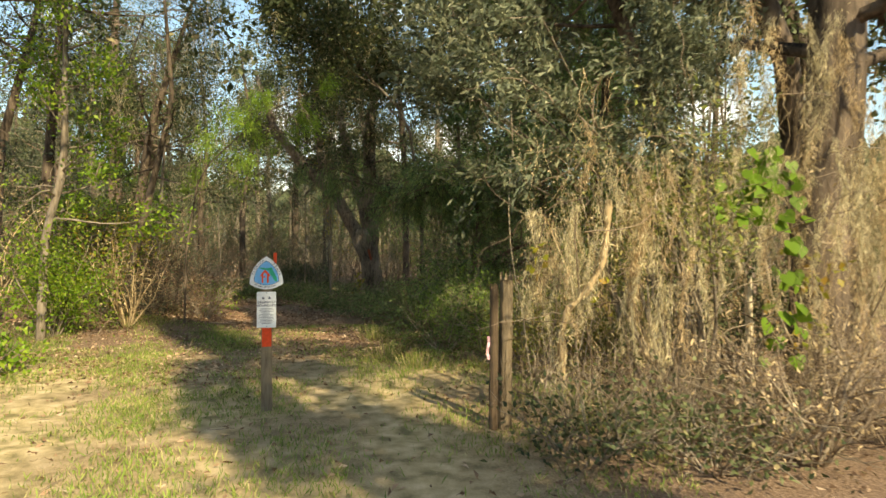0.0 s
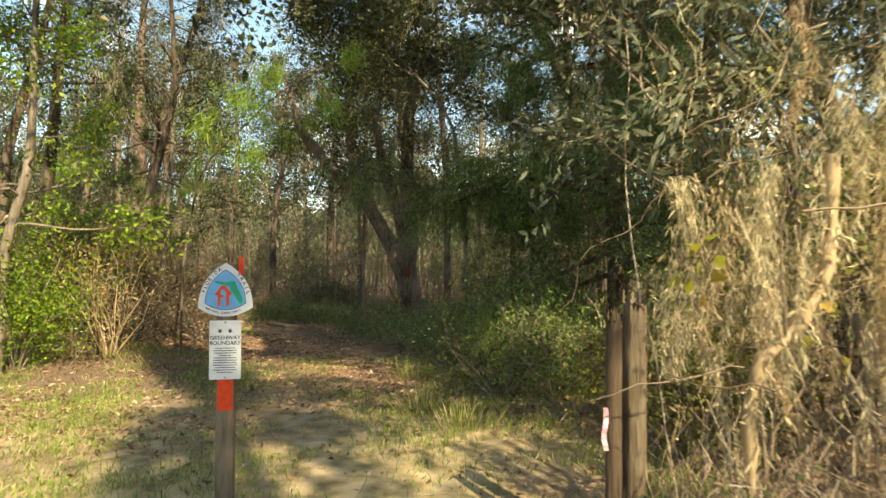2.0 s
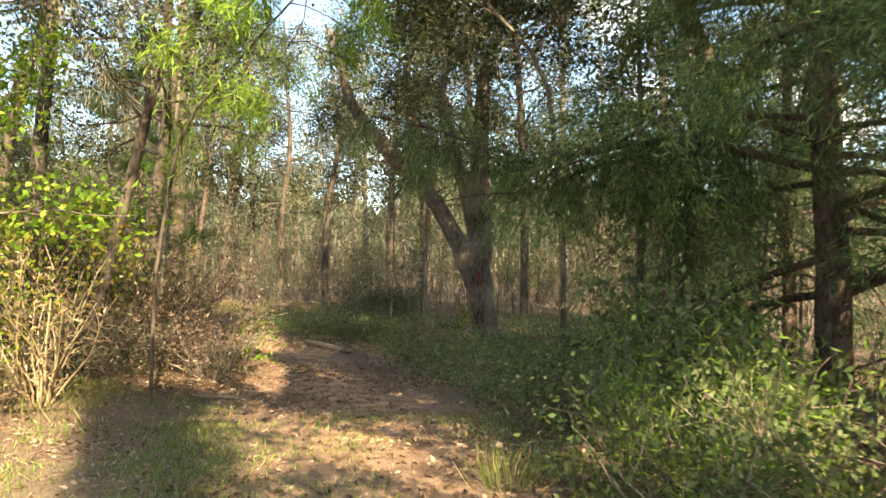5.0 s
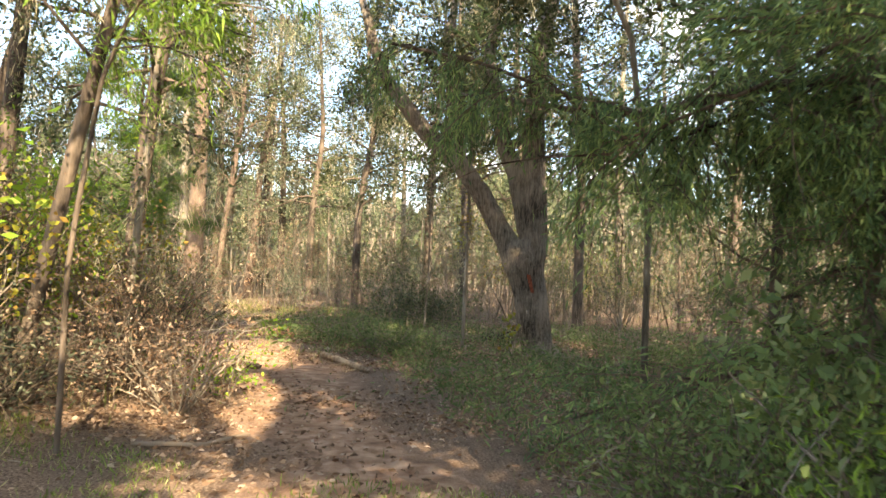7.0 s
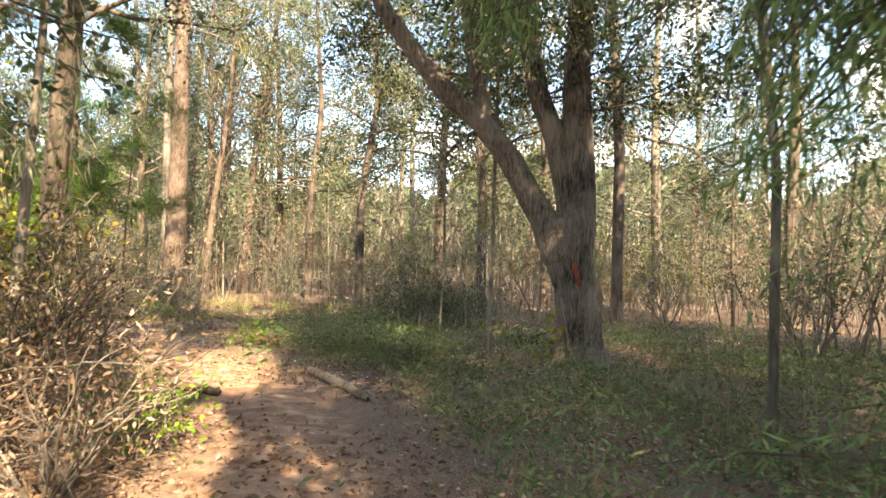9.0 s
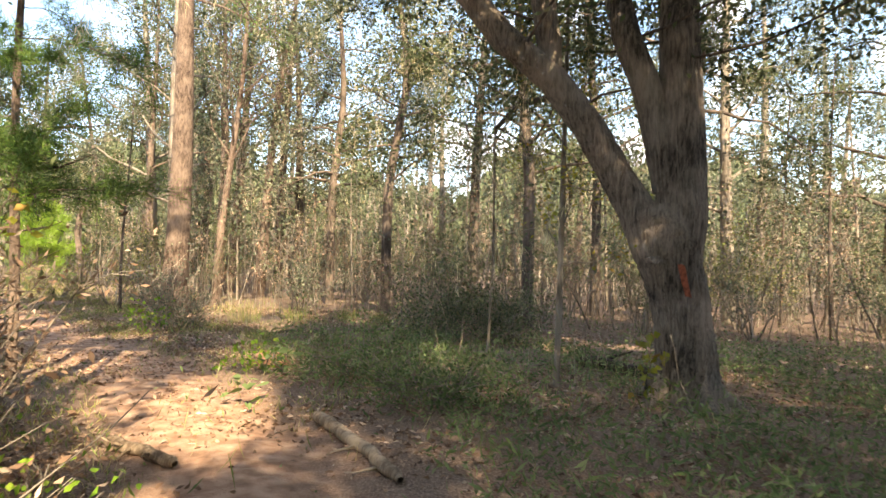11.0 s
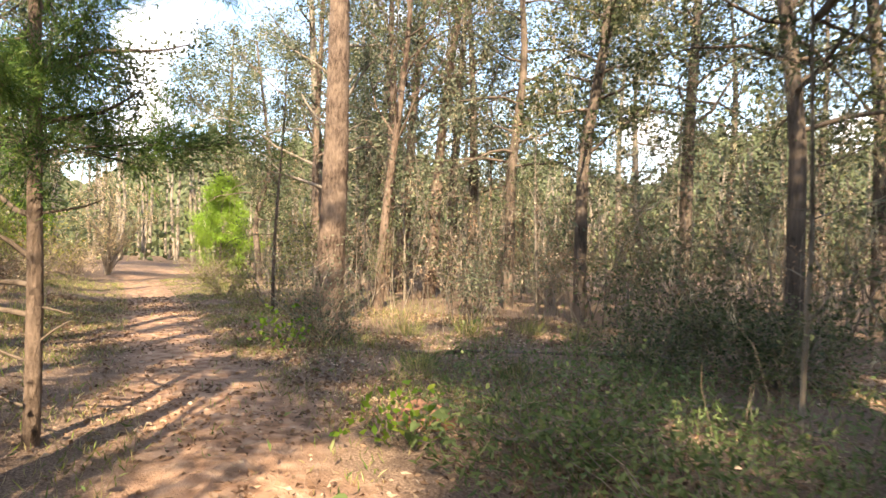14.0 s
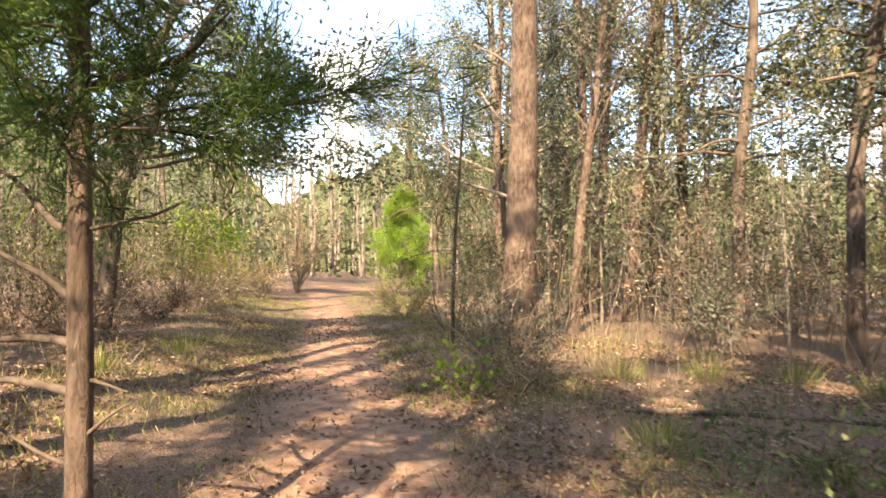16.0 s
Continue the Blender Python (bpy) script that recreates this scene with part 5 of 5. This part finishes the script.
# ---- fallen wood ----
def log(label, pts, r, mat, seed, stubs=3):
    k = np.random.default_rng(seed)
    t = thing("fallen_log" if r > 0.03 else "fallen_branch", label, "log" if r > 0.03 else "branch")
    pts = np.array([(x, y, on_ground(x, y, -r * 0.75)) for x, y in pts])
    q = along(pts, np.linspace(0, 1, 16))
    q[:, :2] += k.normal(0, r * 0.25, (16, 2))
    Wood().tube(q, r * np.interp(np.linspace(0, 1, 16), [0, 0.03, 0.97, 1], [0.6, 1, 0.8, 0.4]), 12, 0.1, seed).mesh("bole", mat, t)
    for _ in range(stubs):
        s = k.uniform(0.2, 0.9)
        Wood().tube(curve(along(q, np.array([s]))[0], unit(k.normal(0, 1, 3) + np.array([0, 0, 0.8])), r * 5, 4, k, 0.2), np.linspace(r * 0.3, r * 0.08, 5), 5).mesh("stub", mat, t)


log("pale fallen limb lying beside the trail", [(-5.05, 16.75), (-4.7, 16.4), (-4.2, 15.85), (-3.85, 15.45)], 0.05, WOOD_OLD, 211)
log("thin dark dead log lying in leaf litter", [(-9.0, 21.8), (-8.2, 22.5), (-7.0, 23.0), (-6.4, 23.5)], 0.028, BARK_DARK, 212)
log("dead branch on the ground", [(-6.0, 20.4), (-5.2, 20.9), (-4.6, 21.2)], 0.022, TWIG, 213)
log("dead branch on the ground", [(-7.6, 21.9), (-7.0, 21.5), (-6.5, 21.4)], 0.02, TWIG, 214)
log("dark fallen log behind the sapling", [(-3.2, 20.6), (-2.7, 20.3), (-2.2, 19.9)], 0.09, WOOD_DARK, 215)
log("grey dead branch at the trail bank", [(-4.3, 11.6), (-3.9, 11.9), (-3.75, 12.3)], 0.018, TWIG, 216)
log("grey dead branches under the thicket", [(1.0, 7.3), (1.5, 7.2), (2.1, 7.3)], 0.02, TWIG, 217)
log("dead root stub at the trail's lit bank", [(-6.1, 15.6), (-5.7, 15.5), (-5.3, 15.3)], 0.05, WOOD_OLD, 218)

# ---- woods ----
def wood_variant(kind, seed):
    """One tree at the origin, to be copied about the woods."""
    k = np.random.default_rng(seed)
    s = np.linspace(0, 1, 9)
    if kind == "pole":
        h = k.uniform(6, 9)
        t = thing("woodland_sapling", "thin grey woodland sapling with sparse leaves and moss", "tree", group="woodland saplings")
        line = np.stack([0.25 * np.sin(3 * s + seed) * s, 0.2 * np.cos(2 * s + seed) * s, -0.1 + h * s], -1)
        w, si, wa = grow(k, line, np.linspace(0.05, 0.012, 9), 12, 1.2, 0.25, 0.4, 0.0, 4, 6)
        w.mesh("trunk", BARK_GREY if seed % 2 else BARK_DARK, t)
        clothe("crown", si, wa, 1700, 0.14, 0.07, 0.036, LEAF_OLIVE if seed % 3 else LEAF_GREY, t, k, loose=True)
        i = k.integers(0, len(si), 80)
        moss_tufts("moss", si[i], k.uniform(0.2, 0.7, 80), t, k, 6)
    elif kind == "tree":
        h = k.uniform(10, 14)
        t = thing("woodland_tree", "woodland oak with a leafy olive crown and grey moss", "tree", group="woodland trees")
        line = np.stack([0.5 * np.sin(2.5 * s + seed) * s, 0.5 * np.cos(2 * s + seed) * s, -0.1 + h * s], -1)
        w, si, wa = grow(k, line, np.linspace(0.2, 0.04, 9), 18, 3.4, 0.22, 0.35, 0.03, 5, 9)
        w.mesh("trunk", BARK_DARK if seed % 2 else BARK_GREY, t)
        clothe("crown", si, wa, 8500, 0.17, 0.095, 0.05, LEAF_OLIVE if seed % 2 else LEAF_GREY, t, k, loose=True)
        i = k.integers(0, len(si), 160)
        moss_tufts("moss", si[i], k.uniform(0.3, 1.0, 160), t, k, 9)
    else:
        t = shrub("woodland_shrub", "olive and grey-green understory shrub in the woods", 0, 0, k.uniform(1.6, 2.8), 2.0, seed, 1600, (0.062, 0.032), (LEAF_OLIVE, LEAF_GREY, LEAF_GREY, LEAF_SUN)[seed % 4], 7, group="woodland shrubs", twigs=5)
        t["category"] = "shrub"
    return t


spots = []


def place(kind, count, region, gap, trail_gap, scale, seed, variants):
    k = np.random.default_rng(seed)
    made = []
    tries = 0
    while len(made) < count and tries < count * 60:
        tries += 1
        x, y = k.uniform(region[0], region[1]), k.uniform(region[2], region[3])
        o = float(trail_offset(x, y))
        if abs(o) < trail_gap or any((x - a) ** 2 + (y - c) ** 2 < gap * gap for a, c in made):
            continue
        if (x + 2.05) ** 2 + (y - 18.5) ** 2 < 2.0 or (-10.5 < x < 0.5 and 14 < y < 24.5 and o < 0):
            continue
        if x < -11 and 0 < o < 4.0:
            continue
        if x > -7.5 and x < 4 and y < 10:
            continue
        if -29 < x < -19 and 23 < y < 35:
            continue
        made.append((x, y))
    src = [wood_variant(kind, s) for s in variants]
    for n, (x, y) in enumerate(made):
        m = Matrix.Translation((x, y, on_ground(x, y, 0.02))) @ Matrix.Rotation(k.uniform(0, 6.28), 4, "Z")
        base = src[n % len(src)]
        sc = k.uniform(*scale)
        if n < len(src):
            base.matrix_basis = m
            base.scale = (sc, sc, sc)
        else:
            c = copy_thing(base, m)
            c.scale = (sc, sc, sc)


place("tree", 24, (-38, 12, 25, 50), 3.2, 3.2, (0.75, 1.2), 301, range(310, 318))
place("pole", 46, (-30, 8, 12, 42), 0.9, 2.0, (0.7, 1.15), 302, range(320, 330))
place("shrub", 44, (-28, 8, 12, 40), 1.1, 2.3, (0.6, 1.2), 303, range(340, 348))
# added tree, unseen behind the one who walks, to shade the clearing
broadleaf_tree("shade_tree", "unseen tall leafy tree added behind the clearing to shade the trail", [(4.4, -4.0, -0.1), (4.35, -4.0, 4.0), (4.3, -4.0, 8.0), (4.3, -4.0, 13.5)], [0.10, 0.09, 0.07, 0.03], 305, 40, 1.15, 0.36, 0.3, 14000, (0.15, 0.09), LEAF_OLIVE, BARK_DARK, 0, 0.2)
# further unseen trees that close the woods behind
place("tree", 3, (-26, -8, -22, -8), 4.0, 2.5, (0.8, 1.0), 304, range(318, 320))


WOODS_FAR = plain_material("distant_foliage", (0.10, 0.115, 0.06), 0.9, 0.6, 0.9)


def far_woods():
    """Distant wall of trees all round."""
    k = np.random.default_rng(401)
    n = 40000
    a = k.uniform(0, 2 * np.pi, n)
    rad = k.uniform(42, 63, n)
    top = 10.0 + 2.5 * np.sin(a * 9) + 1.8 * np.sin(a * 23 + 1) + 1.2 * np.sin(a * 51 + 2)
    z = top * k.random(n) ** 0.8
    p = np.stack([-6 + rad * np.cos(a), 16 + rad * np.sin(a), z], -1)
    ob = leaves("far_woods", p, k.normal(0, 1, (n, 3)), k.uniform(0.3, 0.7, n), k.uniform(0.2, 0.45, n), LEAF_OLIVE, None, k)
    tagged(ob, "distant hazy wall of olive-green woods", "woods", kind="stuff")
    # clumped crowns in the middle distance
    m, per = 1100, 60
    cx, cy = k.uniform(-42, 10, m), k.uniform(27, 48, m)
    keep = (np.abs(trail_offset(cx, cy)) > 3.5) & ~((cx > -29) & (cx < -19) & (cy < 35))
    cen = np.stack([cx, cy, k.uniform(1.5, 9.5, m)], -1)[keep]
    p = np.repeat(cen, per, 0) + k.normal(0, 1, (len(cen) * per, 3)) * np.repeat(k.uniform(0.3, 0.9, len(cen)), per)[:, None] * np.array([1, 1, 0.6])
    ob = leaves("far_crowns", p, k.normal(0, 1, (len(p), 3)), k.uniform(0.09, 0.19, len(p)), k.uniform(0.05, 0.10, len(p)), LEAF_GREY, None, k)
    tagged(ob, "olive-grey leaf clumps of the deeper woods", "woods", kind="stuff")
    # the solid treeline behind them
    a = np.linspace(0, 2 * np.pi, 720)
    top = 11.0 + 2.0 * np.sin(a * 9) + 1.4 * np.sin(a * 23 + 1) + 0.9 * np.sin(a * 51 + 2) + k.normal(0, 0.5, 720)
    ring = np.stack([np.stack([-6 + 64 * np.cos(a), 16 + 64 * np.sin(a), h], -1) for h in (np.full(720, -0.5), top * 0.5, top)], 1)
    i = np.arange(719)[:, None] * 3 + np.arange(2)[None]
    line = quads("treeline", ring, np.stack([i, i + 3, i + 4, i + 1], -1), WOODS_FAR)
    tagged(line, "distant olive-grey treeline closing the view", "woods", kind="structure")
    m = 700
    a = k.uniform(0, 2 * np.pi, m)
    rad = k.uniform(42, 62, m)
    w = Wood()
    for i in range(m):
        x, y = -6 + rad[i] * math.cos(a[i]), 16 + rad[i] * math.sin(a[i])
        w.tube([(x, y, -0.2), (x + k.normal(0, 0.3), y, 4), (x + k.normal(0, 0.5), y, 9)], [0.16, 0.12, 0.05], 4)
    tagged(w.mesh("far_trunks", BARK_GREY), "distant grey tree trunks in the woods", "woods", kind="stuff")


far_woods()


def understory():
    """Thin stems and their leaves, too many to count, between the trees."""
    k = np.random.default_rng(411)
    n = 3800
    x, y = k.uniform(-36, 10, n), k.uniform(10, 44, n)
    o = trail_offset(x, y)
    ok = (np.abs(o) > 2.8) & ~((o < 0) & (x > -11) & (x < 1) & (y < 25)) & ~((x > -7.5) & (y < 13) & (x < 3)) & ~((x < -12) & (o > 0) & (o < 5)) & ~((x > -29) & (x < -19) & (y > 23) & (y < 35)) & (k.random(n) < np.clip(0.35 + (np.abs(o) - 3) / 14, 0, 0.8))
    x, y = x[ok], y[ok]
    w = Wood()
    sites = []
    for a, c in zip(x, y):
        h = k.uniform(1.4, 5.0)
        z0 = on_ground(a, c, 0.05)
        pts = curve((a, c, z0), unit(np.array([k.normal(0, 0.2), k.normal(0, 0.2), 1.0])), h, 5, k, 0.13)
        w.tube(pts, np.linspace(k.uniform(0.008, 0.028), 0.004, 6), 3)
        for _ in range(5):
            tw = curve(along(pts, k.uniform(0.25, 1.0, 1))[0], unit(k.normal(0, 1, 3) + np.array([0, 0, 0.3])), k.uniform(0.3, 0.9), 2, k, 0.25)
            w.tube(tw, np.linspace(0.006, 0.002, 3), 3)
            sites.append(along(tw, k.uniform(0.1, 1.0, 16)) + k.normal(0, 0.10, (16, 3)))
    tagged(w.mesh("understory_stems", BARK_GREY), "countless thin grey-brown stems between the trees", "undergrowth", kind="stuff")
    sites = np.concatenate(sites)
    pick = k.integers(0, 10, len(sites) // 80).repeat(80)
    for name, mat, lo, hi, label in (("understory_leaves", LEAF_OLIVE, 0, 4, "olive green leaves of the understory"), ("understory_dry_leaves", LEAF_DEAD, 4, 8, "brown dry leaves and vines of the understory"), ("understory_pale_leaves", LEAF_GREY, 8, 10, "grey-green leaves of the understory")):
        p = sites[(pick >= lo) & (pick < hi)]
        m = len(p)
        ob = leaves(name, p, k.normal(0, 0.7, (m, 3)) + np.array([0, 0, -0.3]), k.uniform(0.035, 0.095, m), k.uniform(0.018, 0.042, m), mat, None, k)
        tagged(ob, label, "undergrowth", kind="stuff")


understory()


# ---- ground cover ----
def scatter(n, k, region, test):
    x, y = k.uniform(region[0], region[1], n), k.uniform(region[2], region[3], n)
    o = trail_offset(x, y)
    ok = k.random(n) < test(x, y, o)
    x, y = x[ok], y[ok]
    return np.stack([x, y, ground_z(x, y)], -1)


def ground_cover():
    k = np.random.default_rng(501)
    clump = lambda x, y, f=1.0: np.clip(0.5 + 0.9 * waves(x * 1.3 * f + 4, y * 1.2 * f), 0.05, 1)  # noqa: E731
    # fallen leaves
    p = scatter(330000, k, (-19, 3, 1.0, 27), lambda x, y, o: np.clip(0.6 + 0.4 * (np.abs(o) > 0.8), 0, 1) * np.clip(1.4 - np.abs(o) / 9, 0.15, 1) * clump(y, x) * np.clip((y - 5.5) / 3.0, 0.12, 1))
    n = len(p)
    d = np.stack([k.normal(0, 1, n), k.normal(0, 1, n), k.normal(0.05, 0.22, n)], -1)
    tagged(leaves("leaf_litter", p + np.array([0, 0, 0.008]), d, k.uniform(0.03, 0.075, n), k.uniform(0.015, 0.035, n), LEAF_DEAD, None, k, 0.2), "scattered brown fallen leaves on the ground", "leaf litter", kind="stuff")
    # grass of the clearing
    p = scatter(150000, k, (-7, 1.5, 1.5, 11.5), lambda x, y, o: clump(x, y, 1.6) ** 1.6 * np.clip(0.5 + np.abs(o) / 3, 0, 1))
    n = len(p)
    d = np.stack([k.normal(0, 0.55, n), k.normal(0, 0.55, n), np.full(n, 1.0)], -1)
    tagged(leaves("grass", p, d, k.uniform(0.03, 0.085, n), k.uniform(0.005, 0.010, n), GRASS_GREEN, None, k, 0.1), "short patchy green and straw grass", "grass", kind="stuff")
    # taller dry grass along the edges
    p = scatter(110000, k, (-26, 3, 4, 32), lambda x, y, o: np.where((np.abs(o) > 1.4) & (np.abs(o) < 6), 0.6, 0.03) * clump(x, y) ** 1.4 * np.where((x > -6.5) & (y < 10) & (x < -0.9), 0.0, 1))
    n = len(p)
    d = np.stack([k.normal(0, 0.4, n), k.normal(0, 0.4, n), np.full(n, 1.0)], -1)
    tagged(leaves("dry_grass", p, d, k.uniform(0.08, 0.30, n), k.uniform(0.004, 0.010, n), GRASS, None, k, 0.12), "taller dry grass along the trail's edges", "grass", kind="stuff")
    # short grass on the trail's shoulders
    p = scatter(230000, k, (-26, -5, 14, 33), lambda x, y, o: np.where((np.abs(o) > 0.6) & (np.abs(o) < 2.8), 0.9, 0.06) * clump(x, y, 1.4) ** 1.2)
    n = len(p)
    d = np.stack([k.normal(0, 0.6, n), k.normal(0, 0.6, n), np.full(n, 1.0)], -1)
    tagged(leaves("shoulder_grass", p, d, k.uniform(0.03, 0.12, n), k.uniform(0.005, 0.011, n), GRASS, None, k, 0.1), "short yellow-green grass on the trail's shoulders", "grass", kind="stuff")
    # leafy herbs in the undergrowth right of the trail
    p = scatter(190000, k, (-16, 3, 12.5, 27), lambda x, y, o: np.where(o < -1.1, 0.8, 0.02) * clump(x + 2, y) ** 0.9 * np.clip((x + 9.0) / 3.0, 0.06, 1) * np.clip((24.0 - y) / 3.0, 0.1, 1))
    n = len(p)
    p[:, 2] += k.uniform(0.0, 0.28, n)
    d = np.stack([k.normal(0, 0.8, n), k.normal(0, 0.8, n), k.normal(0.5, 0.4, n)], -1)
    tagged(leaves("herb_layer", p, d, k.uniform(0.04, 0.12, n), k.uniform(0.010, 0.026, n), LEAF_HERB, None, k), "low green herbs covering the ground by the oak", "undergrowth", kind="stuff")
    # twigs on the ground
    p = scatter(4200, k, (-14, 4, 2, 26), lambda x, y, o: np.where(np.abs(o) > 1.0, 0.8, 0.15))
    n = len(p)
    d = np.stack([k.normal(0, 1, n), k.normal(0, 1, n), k.normal(0, 0.15, n)], -1)
    tagged(leaves("fallen_twigs", p + np.array([0, 0, 0.015]), d, k.uniform(0.08, 0.35, n), 0.007, TWIG, None, k, 0.05), "fallen dry twigs on the ground", "twigs", kind="stuff")
    # upright dead stems in the undergrowth
    p = scatter(1600, k, (-14, 4, 10, 27), lambda x, y, o: np.where(np.abs(o) > 2.2, 0.8, 0.0))
    n = len(p)
    stems = strands("dry_stems", p, k.uniform(0.3, 1.3, n), 0.007, TWIG, None, k, 4, 0.25, (0, 0, 1))
    tagged(stems, "upright dead stems in the undergrowth", "undergrowth", kind="stuff")


ground_cover()
